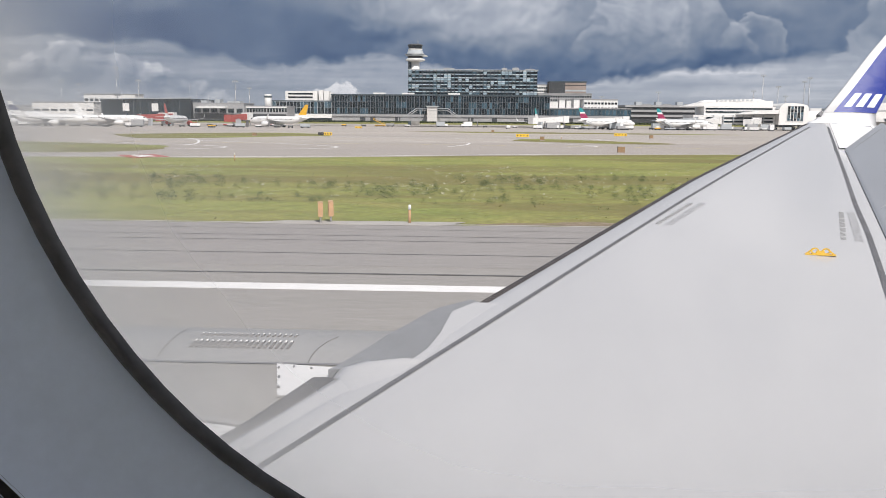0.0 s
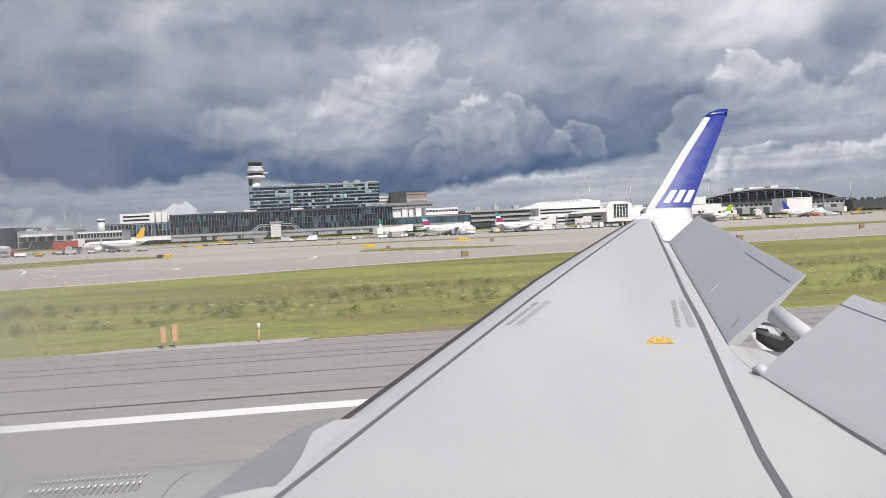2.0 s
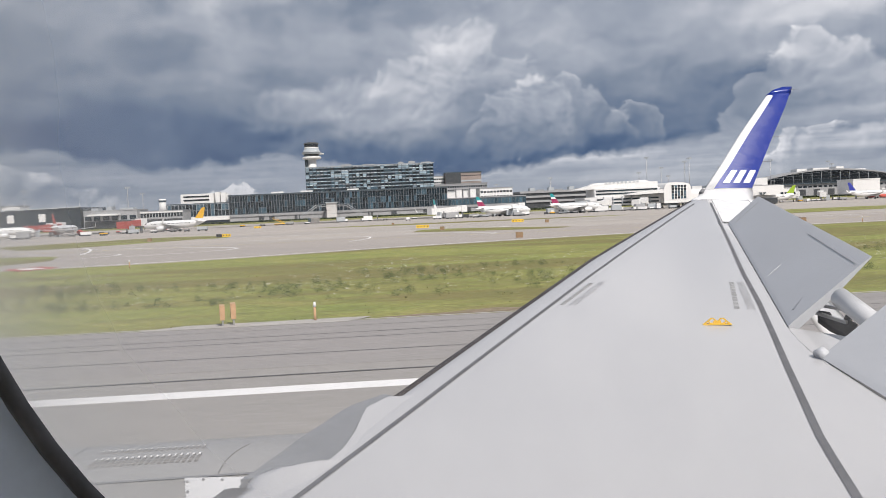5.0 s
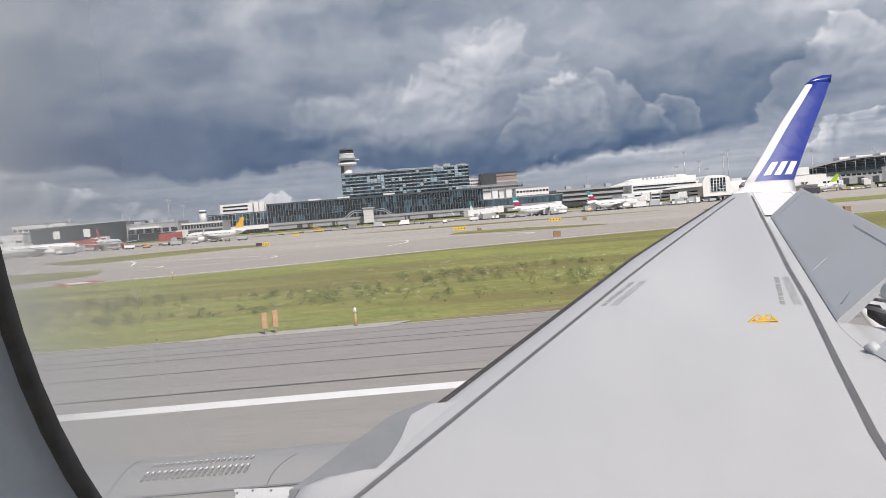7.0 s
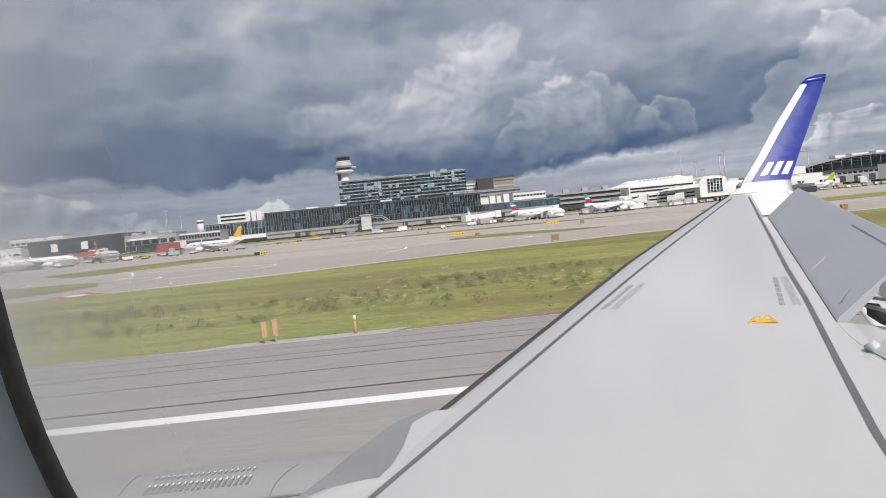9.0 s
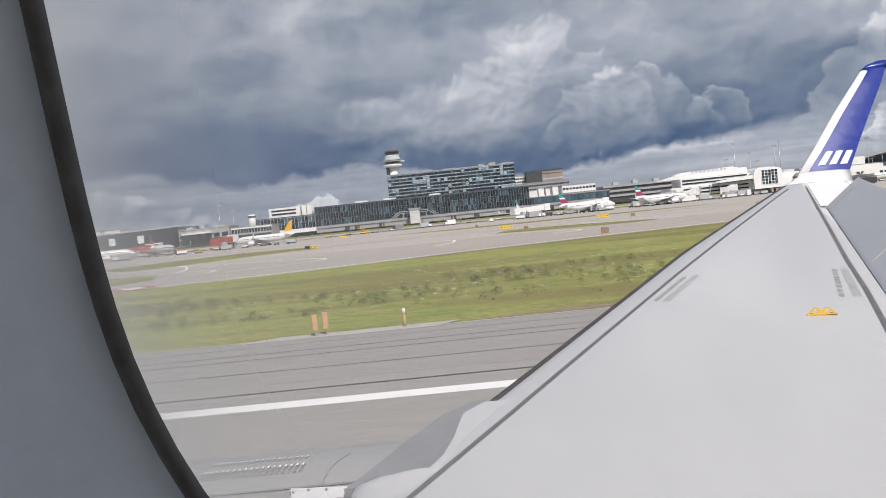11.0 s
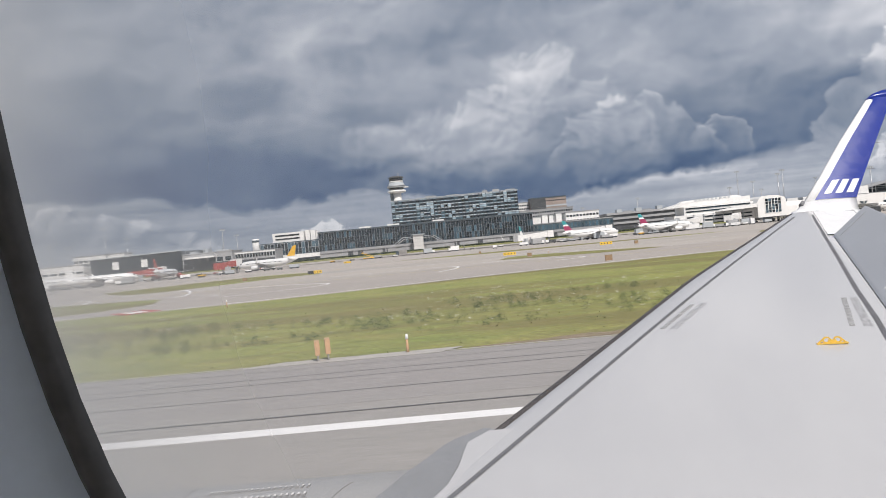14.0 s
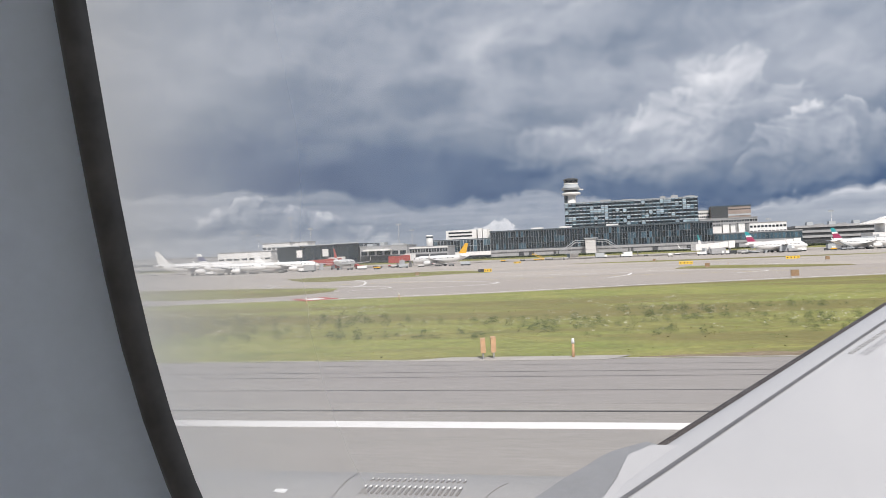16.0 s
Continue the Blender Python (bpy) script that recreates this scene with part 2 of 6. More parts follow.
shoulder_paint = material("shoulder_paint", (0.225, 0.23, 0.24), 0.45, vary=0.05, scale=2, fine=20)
marking_text = material("marking_text", (0.33, 0.33, 0.335), 0.6, vary=0.1)
marking_pale = material("marking_pale", (0.425, 0.425, 0.43), 0.6, vary=0.1)
marking_mid = material("marking_mid", (0.33, 0.33, 0.335), 0.6, vary=0.1)
dark_recess = material("dark_recess", (0.05, 0.05, 0.055), 0.7, vary=0.2)
panel_plastic = material("panel_plastic", (0.70, 0.78, 0.93), 0.6, vary=0.03, scale=6, fine=160)
rubber_black = material("rubber_black", (0.085, 0.08, 0.078), 0.6, vary=0.3, scale=12, fine=120)

# ---- building helpers ----


def part(name, bm, mat, parent=None, label="", smooth=False):
    """Links a bmesh as one mesh object, under a thing or a part."""
    me = bpy.data.meshes.new(name)
    bm.normal_update()
    bm.to_mesh(me)
    bm.free()
    for m in (mat if isinstance(mat, (list, tuple)) else [mat]):
        me.materials.append(m)
    if smooth:
        for p in me.polygons:
            p.use_smooth = True
    ob = new(name, me)
    ob.parent = parent
    if label:
        ob["label"] = label
    return ob


def thing(name, label, category, group="", kind="", at=None):
    ob = new(name)
    if at is not None:
        ob.matrix_basis = at
    return tagged(ob, label, category, group, kind)


def box(bm, x0, x1, y0, y1, z0, z1, mi=0, m=None):
    vs = [bm.verts.new((x, y, z)) for x in (x0, x1) for y in (y0, y1) for z in (z0, z1)]
    if m is not None:
        for v in vs:
            v.co = m @ v.co
    for q in ((0, 1, 3, 2), (4, 6, 7, 5), (0, 4, 5, 1), (2, 3, 7, 6), (0, 2, 6, 4), (1, 5, 7, 3)):
        bm.faces.new([vs[i] for i in q]).material_index = mi
    return bm


def boxm(*args, **kw):
    return box(bmesh.new(), *args, **kw)


def beam(bm, a, b, w, h=None, mi=0):
    """A square bar from a to b."""
    a, b = Vector(a), Vector(b)
    h = h or w
    d = b - a
    q = d.to_track_quat("X", "Z").to_matrix().to_4x4()
    return box(bm, 0, d.length, -w / 2, w / 2, -h / 2, h / 2, mi, Matrix.Translation(a) @ q)


def tube(bm, a, b, r0, r1=None, n=12, mi=0, caps=True):
    a, b = Vector(a), Vector(b)
    r1 = r0 if r1 is None else r1
    q = (b - a).to_track_quat("Z", "Y")
    rings = []
    for c, r in ((a, r0), (b, r1)):
        rings.append([bm.verts.new(c + q @ Vector((r * math.cos(k * math.tau / n), r * math.sin(k * math.tau / n), 0))) for k in range(n)])
    for k in range(n):
        f = bm.faces.new((rings[0][k], rings[0][(k + 1) % n], rings[1][(k + 1) % n], rings[1][k]))
        f.smooth, f.material_index = True, mi
    if caps:
        bm.faces.new(rings[0][::-1]).material_index = mi
        bm.faces.new(rings[1]).material_index = mi
    return bm


def loft(bm, rings, closed=True, caps=True, mi=0, smooth=True):
    """Skins rings of points, one after the other."""
    vs = [[bm.verts.new(p) for p in ring] for ring in rings]
    n = len(vs[0])
    for a, b in zip(vs, vs[1:]):
        for k in range(n if closed else n - 1):
            f = bm.faces.new((a[k], a[(k + 1) % n], b[(k + 1) % n], b[k]))
            f.smooth, f.material_index = smooth, mi
    if caps and closed:
        bm.faces.new(vs[0][::-1]).material_index = mi
        bm.faces.new(vs[-1]).material_index = mi
    return bm


def slab(bm, top, down, mi=0):
    """A plate: a polygon of points and the same polygon moved by down."""
    a = [bm.verts.new(p) for p in top]
    b = [bm.verts.new(Vector(p) + Vector(down)) for p in top]
    bm.faces.new(a).material_index = mi
    bm.faces.new(b[::-1]).material_index = mi
    for k in range(len(a)):
        bm.faces.new((a[k], b[k], b[(k + 1) % len(a)], a[(k + 1) % len(a)])).material_index = mi
    bmesh.ops.recalc_face_normals(bm, faces=bm.faces[:])
    return bm


# ---- the aircraft that carries the camera: x aft, y out along the wing, z up ----
aircraft = thing("aircraft", "parked white and grey airliner wing with raised spoilers and blue winglet", "aircraft")


def wing_z(y):
    """Height of the wing's top at its highest line."""
    return 2.582 + 0.128 * y


def lead_x(y):
    return 0.10 + 0.580 * (y - 5.5) if y < 9.6 else 2.478 + 0.646 * (y - 9.6)


def hinge_x(y):
    if y < 4.4:
        return 2.98
    if y < 6.2:
        return 2.98 + 0.06 * (y - 4.4) if y < 5.6 else 3.03 + 0.215 * (y - 5.6)
    return 3.159 + 0.337 * (y - 6.2)


def skin_z(x, y):
    """Top of the wing at x, y: level over the box, curving down to the nose and falling a little aft."""
    s = x - lead_x(y)
    k = max(0.0, min(1.0, (14.6 - y) / 10.0)) * 0.7 + 0.3
    nose = 0.55 * k + 0.12
    z = wing_z(y)
    if s < nose:
        u = 1 - max(s, 0) / nose
        z -= 0.05 * k * (1 - math.sqrt(max(0.0, 1 - u * u))) + 0.004 * u
    aft = x - hinge_x(y)
    if aft > 0:
        z -= 0.09 * aft
    return z


def wing_skin():
    bm = bmesh.new()
    ys = [0.35, 1.2, 2.0, 2.8, 3.6, 4.0, 4.42, 4.44, 4.6, 4.86, 5.22, 5.39, 5.41, 5.8] + [6.4 + 0.5 * i for i in range(16)] + [14.2, 14.4]
    rings = []
    for y in ys:
        x0, x1 = lead_x(y), hinge_x(y)
        if 4.43 < y < 5.41:      # cut back beside the pylon
            x0 = max(x0, np.interp(y, (4.43, 4.63, 4.93, 5.23, 5.41), (-0.34, -0.235, -0.175, -0.12, 0.03)))
        if y > 11.6:
            x1 = hinge_x(11.6) + 0.343 * (y - 11.6) + min(1.0, (y - 11.6) / 0.02) * 0.62
        top = []
        for i in range(15):
            u = (i / 14) ** 1.7
            x = x0 + u * (x1 - x0)
            if i == 14:
                top.append(Vector((x - 0.012, y, skin_z(x - 0.012, y))))
            top.append(Vector((x, y, skin_z(x, y))))
        depth = 0.10 + 0.035 * max(14.6 - y, 0)
        low = []
        for i in range(13, 0, -1):
            u = (i / 14) ** 1.7
            x = x0 + u * (x1 - x0)
            low.append(Vector((x, y, skin_z(x, y) - 0.05 - depth * math.sin(math.pi * min(1, u + 0.15)) ** 0.8)))
        rings.append(top + [Vector((x1, y, top[-1].z - 0.05))] + low)
    loft(bm, rings)
    return part("wing_skin", bm, wing_paint, aircraft, "light grey painted wing top, clean and smooth")


def strip_on_wing(name, pts, width, mat, lift=0.004, label=""):
    """A painted or sealed strip that lies on the wing along points (x, y)."""
    bm = bmesh.new()
    fine = []
    for (xa, ya), (xb, yb) in zip(pts, pts[1:]):
        n = max(1, int(math.hypot(xb - xa, yb - ya) / 0.25))
        fine += [(xa + (xb - xa) * i / n, ya + (yb - ya) * i / n) for i in range(n)]
    fine.append(pts[-1])
    rows = []
    for i, (x, y) in enumerate(fine):
        xa, ya = fine[max(i - 1, 0)]
        xb, yb = fine[min(i + 1, len(fine) - 1)]
        d = Vector((xb - xa, yb - ya)).normalized()
        w = width(y) if callable(width) else width
        rows.append([bm.verts.new((x + s * w / 2 * -d.y, y + s * w / 2 * d.x, skin_z(x + s * w / 2 * -d.y, y + s * w / 2 * d.x) + lift)) for s in (-1, 0, 1)])
    for a, b in zip(rows, rows[1:]):
        bm.faces.new((a[0], a[1], b[1], b[0]))
        bm.faces.new((a[1], a[2], b[2], b[1]))
    bmesh.ops.recalc_face_normals(bm, faces=bm.faces[:])
    return part(name, bm, mat, aircraft, label)


wing_skin()
strip_on_wing("slat_seam", [(-1.88, 1.60), (-0.421, 4.121), (0.135, 5.076), (0.661, 5.988), (2.131, 8.514), (3.05, 10.04), (4.80, 12.90), (5.30, 13.7)],
              lambda y: 0.042 - 0.001 * y, seam_paint, label="dark grey sealed gap behind the slats")
strip_on_wing("spar_seam", [(1.98, 3.05), (2.162, 3.672), (2.275, 4.076), (2.35, 4.329), (2.542, 4.882), (2.745, 5.466), (3.035, 6.279), (3.345, 7.16), (3.725, 8.318), (4.253, 9.83), (5.372, 13.07), (5.59, 13.7)],
              lambda y: 0.054 - 0.0016 * y, seam_paint, label="dark grey sealed gap ahead of the spoilers")


# white panel between the spar seam and the wing's trailing edge, out to the winglet
bm = bmesh.new()
rows = []
for i in range(13):
    y = 11.66 + (14.12 - 11.66) * i / 12
    x0 = float(np.interp(y, (9.83, 13.07, 13.7, 14.2), (4.253, 5.372, 5.59, 5.76))) + 0.045
    x1 = hinge_x(11.6) + 0.343 * (y - 11.6) + 0.60
    rows.append([bm.verts.new((x0 + (x1 - x0) * k / 4, y, skin_z(x0 + (x1 - x0) * k / 4, y) + 0.005)) for k in range(5)])
for a, b in zip(rows, rows[1:]):
    for k in range(4):
        bm.faces.new((a[k], a[k + 1], b[k + 1], b[k]))
bmesh.ops.recalc_face_normals(bm, faces=bm.faces[:])
part("tip_panel", bm, tip_white, aircraft, "white painted panel at the wing tip, slightly scuffed")


def slat(name, y0, y1, out):
    """A slat ahead of the wing's nose: a curved shell with a dark front."""
    bm = bmesh.new()
    n = max(2, int((y1 - y0) / 0.5))
    rings = []
    for i in range(n + 1):
        y = y0 + (y1 - y0) * i / n
        k = max(0.0, min(1.0, (14.6 - y) / 10.0)) * 0.3 + 0.7
        x0 = lead_x(y)
        z0 = skin_z(x0 + 0.02, y) + 0.002
        prof = ((0.03, -0.012), (0.005, 0.004), (-0.03, 0.003), (-0.06, -0.006), (-0.085, -0.04), (-0.10, -0.09), (-0.085, -0.16), (-0.03, -0.20), (-0.02, -0.10))
        rings.append([Vector((x0 + a * out * k + 0.02, y, z0 + b * k * 0.8)) for a, b in prof])
    loft(bm, rings)
    return part(name, bm, lead_metal, aircraft, "dark metal front edge of the wing")


slat("slat", 5.42, 14.15, 1.0)


def inboard_slat():
    """The slat inboard of the engine: its bare nose reaches further ahead and ends square at the pylon."""
    bm = bmesh.new()
    rings, tops = [], []
    for i in range(9):
        y = 1.2 + (4.21 - 1.2) * i / 8
        x0, z0 = lead_x(y), skin_z(lead_x(y) + 0.02, y) + 0.003
        prof = ((-0.02, -0.016), (-0.05, 0.0), (-0.09, -0.006), (-0.15, -0.020), (-0.21, -0.042), (-0.245, -0.075), (-0.245, -0.12), (-0.18, -0.18), (-0.05, -0.20))
        end = 0.9 if i == 8 else 0.0
        rings.append([Vector((x0 + a - 0.02, y - a * end, z0 + b)) for a, b in prof])
        tops.append([Vector((x0 + a, y - a * end, z0 + b)) for a, b in ((0.12, 0.004), (0.03, 0.006), (-0.03, 0.007), (-0.066, 0.004), (-0.072, -0.01))])
    loft(bm, rings)
    bmesh.ops.recalc_face_normals(bm, faces=bm.faces[:])
    part("slat", bm, slat_metal, aircraft, "brownish grey bare front of the inboard slat")
    bm = bmesh.new()
    loft(bm, tops, closed=False)
    bmesh.ops.recalc_face_normals(bm, faces=bm.faces[:])
    part("slat_top", bm, wing_paint, aircraft, "pale painted top of the inboard slat")


inboard_slat()

# the pylon that carries the engine: a grey hump ahead of the wing
bm = bmesh.new()
rings = []
for x, w, top in ((0.45, 0.10, 3.16), (0.05, 0.30, 3.15), (-0.3, 0.34, 3.12), (-0.8, 0.34, 3.06), (-1.6, 0.30, 3.0), (-2.8, 0.22, 2.95), (-3.6, 0.08, 2.85)):
    yc = 4.86
    rings.append([Vector((x, yc + w * math.cos(a), 2.3 + (top - 2.3) * max(0.0, math.sin(a)) ** 0.6 if math.sin(a) > 0 else 2.3)) for a in [k * math.tau / 20 for k in range(20)]])
loft(bm, rings)
part("pylon", bm, nacelle_paint, aircraft, "grey engine pylon under the wing")
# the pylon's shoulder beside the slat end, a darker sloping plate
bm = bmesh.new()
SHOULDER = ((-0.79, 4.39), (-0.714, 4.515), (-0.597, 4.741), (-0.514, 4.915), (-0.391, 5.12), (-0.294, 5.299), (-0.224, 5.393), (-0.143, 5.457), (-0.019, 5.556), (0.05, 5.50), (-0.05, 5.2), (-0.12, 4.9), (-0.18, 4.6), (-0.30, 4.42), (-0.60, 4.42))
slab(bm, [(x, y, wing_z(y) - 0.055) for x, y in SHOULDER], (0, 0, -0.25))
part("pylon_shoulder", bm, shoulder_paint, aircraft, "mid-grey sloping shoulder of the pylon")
# rounded pale nose where the wing meets the pylon
bm = bmesh.new()
rows = []
for sink, (xa, ya), (xb, yb) in ((0.048, (-0.70, 4.06), (-0.765, 4.15)), (0.026, (-0.672, 4.20), (-0.772, 4.32)), (0.006, (-0.634, 4.312), (-0.745, 4.405)), (0.0, (-0.55, 4.385), (-0.657, 4.468)), (0.0, (-0.46, 4.423), (-0.529, 4.472)), (0.0, (-0.377, 4.446), (-0.377, 4.466))):
    row = [Vector((0.05, ya - 0.02, skin_z(0.05, ya) - 0.01)), Vector((xa + 0.1, ya, skin_z(max(xa + 0.1, lead_x(ya) + 0.15), ya) + 0.004 - 0.15 * sink))]
    for u, dz in ((0.0, 0.0), (0.4, -0.006), (0.75, -0.02), (1.0, -0.045), (1.03, -0.20)):
        row.append(Vector((xa + (xb - xa) * u, ya + (yb - ya) * u, wing_z(ya) - 0.004 - sink + dz)))
    rows.append(row)
loft(bm, rows, closed=False)
bmesh.ops.recalc_face_normals(bm, faces=bm.faces[:])
part("slat_end_fairing", bm, wing_paint, aircraft, "pale rounded fairing beside the slat end", True)
bm = bmesh.new()
edge = [(0.007, 5.40), (-0.133, 5.232), (-0.165, 5.05), (-0.192, 4.868), (-0.255, 4.614), (-0.338, 4.442), (0.25, 4.43), (0.62, 5.42)]
slab(bm, [(x, y, skin_z(max(x, lead_x(y) + 0.10), y) + (0.006 if x < 0.1 else -0.03)) for x, y in edge], (0, 0, -0.04))
part("pylon_fairing", bm, wing_paint, aircraft, "pale fairing panel over the engine pylon")
for i in range(12):
    bm = bmesh.new()
    u = i / 11
    x, y = (-0.13 + (-0.255 + 0.13) * u + 0.03, 5.20 + (4.62 - 5.20) * u)
    tube(bm, (x - 0.05, y, wing_z(y) - 0.056), (x - 0.05, y, wing_z(y) - 0.051), 0.004, 0.004, 6)
    part("rivet", bm, louvre_paint, aircraft)
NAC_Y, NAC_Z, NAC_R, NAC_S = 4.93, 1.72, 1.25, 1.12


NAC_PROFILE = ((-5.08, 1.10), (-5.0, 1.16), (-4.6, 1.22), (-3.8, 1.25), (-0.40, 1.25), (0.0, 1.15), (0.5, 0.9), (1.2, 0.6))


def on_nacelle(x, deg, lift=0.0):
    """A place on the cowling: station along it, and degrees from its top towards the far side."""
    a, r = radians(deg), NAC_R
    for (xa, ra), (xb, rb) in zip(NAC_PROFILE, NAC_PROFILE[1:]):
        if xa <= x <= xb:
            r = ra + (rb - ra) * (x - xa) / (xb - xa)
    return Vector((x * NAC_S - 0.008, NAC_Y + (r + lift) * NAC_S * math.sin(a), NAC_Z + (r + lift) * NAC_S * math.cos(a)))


def nacelle():
    """Engine cowling: a round body, open in front, that narrows aft; a strip of louvres on top."""
    bm = bmesh.new()
    prof = ((-5.0, 1.02),) + NAC_PROFILE
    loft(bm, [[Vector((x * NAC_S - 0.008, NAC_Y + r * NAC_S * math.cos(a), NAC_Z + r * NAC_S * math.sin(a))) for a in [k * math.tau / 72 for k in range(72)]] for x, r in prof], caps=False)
    body = part("engine_nacelle", bm, nacelle_paint, aircraft, "warm grey engine cowling")

    def arc_strip(name, x0, x1, d0, d1, lift, mat, label=""):
        b = bmesh.new()
        n = max(2, int(abs(d1 - d0) / 2.5))
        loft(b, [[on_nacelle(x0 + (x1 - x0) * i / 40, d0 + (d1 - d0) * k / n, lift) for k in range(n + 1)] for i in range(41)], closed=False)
        bmesh.ops.recalc_face_normals(b, faces=b.faces[:])
        return part(name, b, mat, body, label)
    arc_strip("louvre_panel", -2.6, -0.45, -15.5, 12.0, 0.004, louvre_paint, "blue-grey panel with louvres")
    arc_strip("panel_edge", -2.6, -0.50, -16.2, -15.5, 0.006, marking_dark)
    arc_strip("panel_edge", -1.624, -1.618, -15.5, 8.0, 0.007, louvre_dark)
    b = bmesh.new()
    for i in range(8):
        u0, u1 = i / 8, (i + 1) / 8
        beam(b, on_nacelle(-0.83 + 0.10 * u0 ** 1.8, -15.5 + 16 * u0, 0.005), on_nacelle(-0.83 + 0.10 * u1 ** 1.8, -15.5 + 16 * u1, 0.005), 0.006, 0.003)
    part("panel_edge", b, louvre_dark, body)
    for x, d, w, a in ((-1.97, -9.8, 0.07, 2.2), (-2.085, -13.6, 0.018, 0.8), (-2.055, -13.6, 0.018, 0.8)):
        arc_strip("white_mark", x, x + w, d, d + a, 0.008, marking_white)
    b = bmesh.new()
    slab(b, [on_nacelle(-0.985, -16.6, 0.014), on_nacelle(-0.66, -17.8, 0.014), on_nacelle(-0.66, -27.6, 0.02), on_nacelle(-0.93, -27.6, 0.014)], (0, 0.005, -0.012))
    part("root_panel", b, wing_light, body, "white triangular panel at the slat root")
    for x, d in ((-0.965, -18.2), (-0.95, -21.5), (-0.935, -25.0), (-0.89, -17.8), (-0.80, -18.3)):
        b = bmesh.new()
        tube(b, on_nacelle(x, d, 0.013), on_nacelle(x, d, 0.019), 0.007, 0.007, 8)
        part("screw", b, marking_dark, body)
    # the white lower cowl, whose upper edge falls aft, with a double edge line, screws and a small placard
    def cowl_top(x):
        u = max(0.0, min(1.0, (x + 1.95) / 0.95))
        return -32.3 - 4.2 * u ** 1.4
    for nm, up, dn, lift, mat, lab in (("cowl_band", 0.0, 30.0, 0.006, wing_light, "white lower cowl"), ("panel_edge", 0.45, -0.0, 0.009, louvre_dark, ""), ("cowl_lip", 1.6, -0.45, 0.007, louvre_paint, "grey lip above the white cowl")):
        b = bmesh.new()
        loft(b, [[on_nacelle(-3.4 + 2.5 * i / 40, cowl_top(-3.4 + 2.5 * i / 40) + up - (up + dn) * k / 8, lift) for k in range(9)] for i in range(41)], closed=False)
        bmesh.ops.recalc_face_normals(b, faces=b.faces[:])
        part(nm, b, mat, body, lab)
    for x, d in ((-1.73, -36.2), (-1.60, -36.8), (-1.46, -37.6), (-1.30, -39.3), (-1.18, -40.2), (-1.05, -41.0)):
        b = bmesh.new()
        tube(b, on_nacelle(x, d, 0.005), on_nacelle(x, d, 0.010), 0.008, 0.008, 8)
        part("screw", b, louvre_dark, body)
    arc_strip("placard", -1.385, -1.325, -38.6, -36.2, 0.009, marking_white, "small white placard")
    for x, d in ((-1.372, -38.1), (-1.372, -37.3)):
        arc_strip("placard_bar", x, x + 0.035, d, d + 0.35, 0.011, louvre_dark)
    arc_strip("panel_edge", -1.30, -1.295, -39.5, -35.2, 0.008, louvre_dark)
    for i in range(18):
        x = -1.485 + i * 0.0305
        for d, ln, rr in ((-6.8, 2.2, 0.0085), (0.2, 0.9, 0.006)):
            b = bmesh.new()
            p, q = on_nacelle(x, d - ln, 0.006), on_nacelle(x + 0.006, d + ln, 0.006)
            tube(b, p, q, rr, rr, 8)
            part("louvre", b, louvre_dark, body)
            b = bmesh.new()
            tube(b, on_nacelle(x + 0.004, d + ln * 0.55, 0.012), on_nacelle(x + 0.006, d + ln * 1.1, 0.012), rr * 0.8, rr * 0.5, 8)
            part("louvre_lip", b, marking_white, body)
    return body


nacelle()


def spoiler(h0, h1, chord0, chord1, angle, label):
    """A raised spoiler plate, hinged along h0 to h1."""
    h0, h1 = Vector(h0), Vector(h1)
    d = (h1 - h0).normalized()
    out = Vector((d.y, -d.x, 0)).normalized()
    a = radians(angle)
    rise = out * math.cos(a) + Vector((0, 0, 1)) * math.sin(a)
    nrm = out * -math.sin(a) + Vector((0, 0, 1)) * math.cos(a)
    bm = bmesh.new()
    t0, t1 = h0 + rise * chord0, h1 + rise * chord1
    rings = []
    for p, q in ((h0, t0), (h1, t1)):
        ring = []
        for u, th in ((0.0, 0.03), (0.05, 0.045), (0.5, 0.035), (0.97, 0.014), (1.0, 0.006)):
            ring.append(p.lerp(q, u) + nrm * (th * 0.25))
        for u, th in ((1.0, 0.006), (0.5, 0.05), (0.05, 0.06), (0.0, 0.04)):
            ring.append(p.lerp(q, u) - nrm * th)
        rings.append(ring)
    loft(bm, rings, smooth=False)
    bmesh.ops.recalc_face_normals(bm, faces=bm.faces[:])
    ob = part("spoiler", bm, spoiler_paint, aircraft, label)

    def line(u0, v0, u1, v1, w=0.010, mat=seam_paint):
        """A thin joint on the plate from (along the hinge, along the chord) to another."""
        def at(u, v):
            p = h0.lerp(h1, u) + rise * (chord0 + (chord1 - chord0) * u) * v
            th = 0.045 - 0.04 * v if v > 0.05 else 0.045
            return p + nrm * (th * 0.25 + 0.005)
        b = bmesh.new()
        beam(b, at(u0, v0), at(u1, v1), w, 0.003)
        part("panel_joint", b, mat, ob)
    return ob, line


_, line = spoiler((3.211, 6.355, 3.400), (4.936, 11.474, 4.056), 0.82, 0.55, 42, "raised outboard spoiler plate, grey painted")
line(0.02, 0.86, 0.34, 0.86, 0.005, marking_mid)
line(0.30, 0.10, 0.30, 0.32, 0.004, marking_white)
line(0.93, 0.15, 0.93, 0.90, 0.005, marking_mid)
_, line = spoiler((2.985, 3.2, 2.995), (3.048, 5.579, 3.300), 0.91, 0.91, 36, "raised inboard spoiler plate, grey painted")
line(0.1, 0.87, 1.0, 0.87, 0.005, marking_mid)


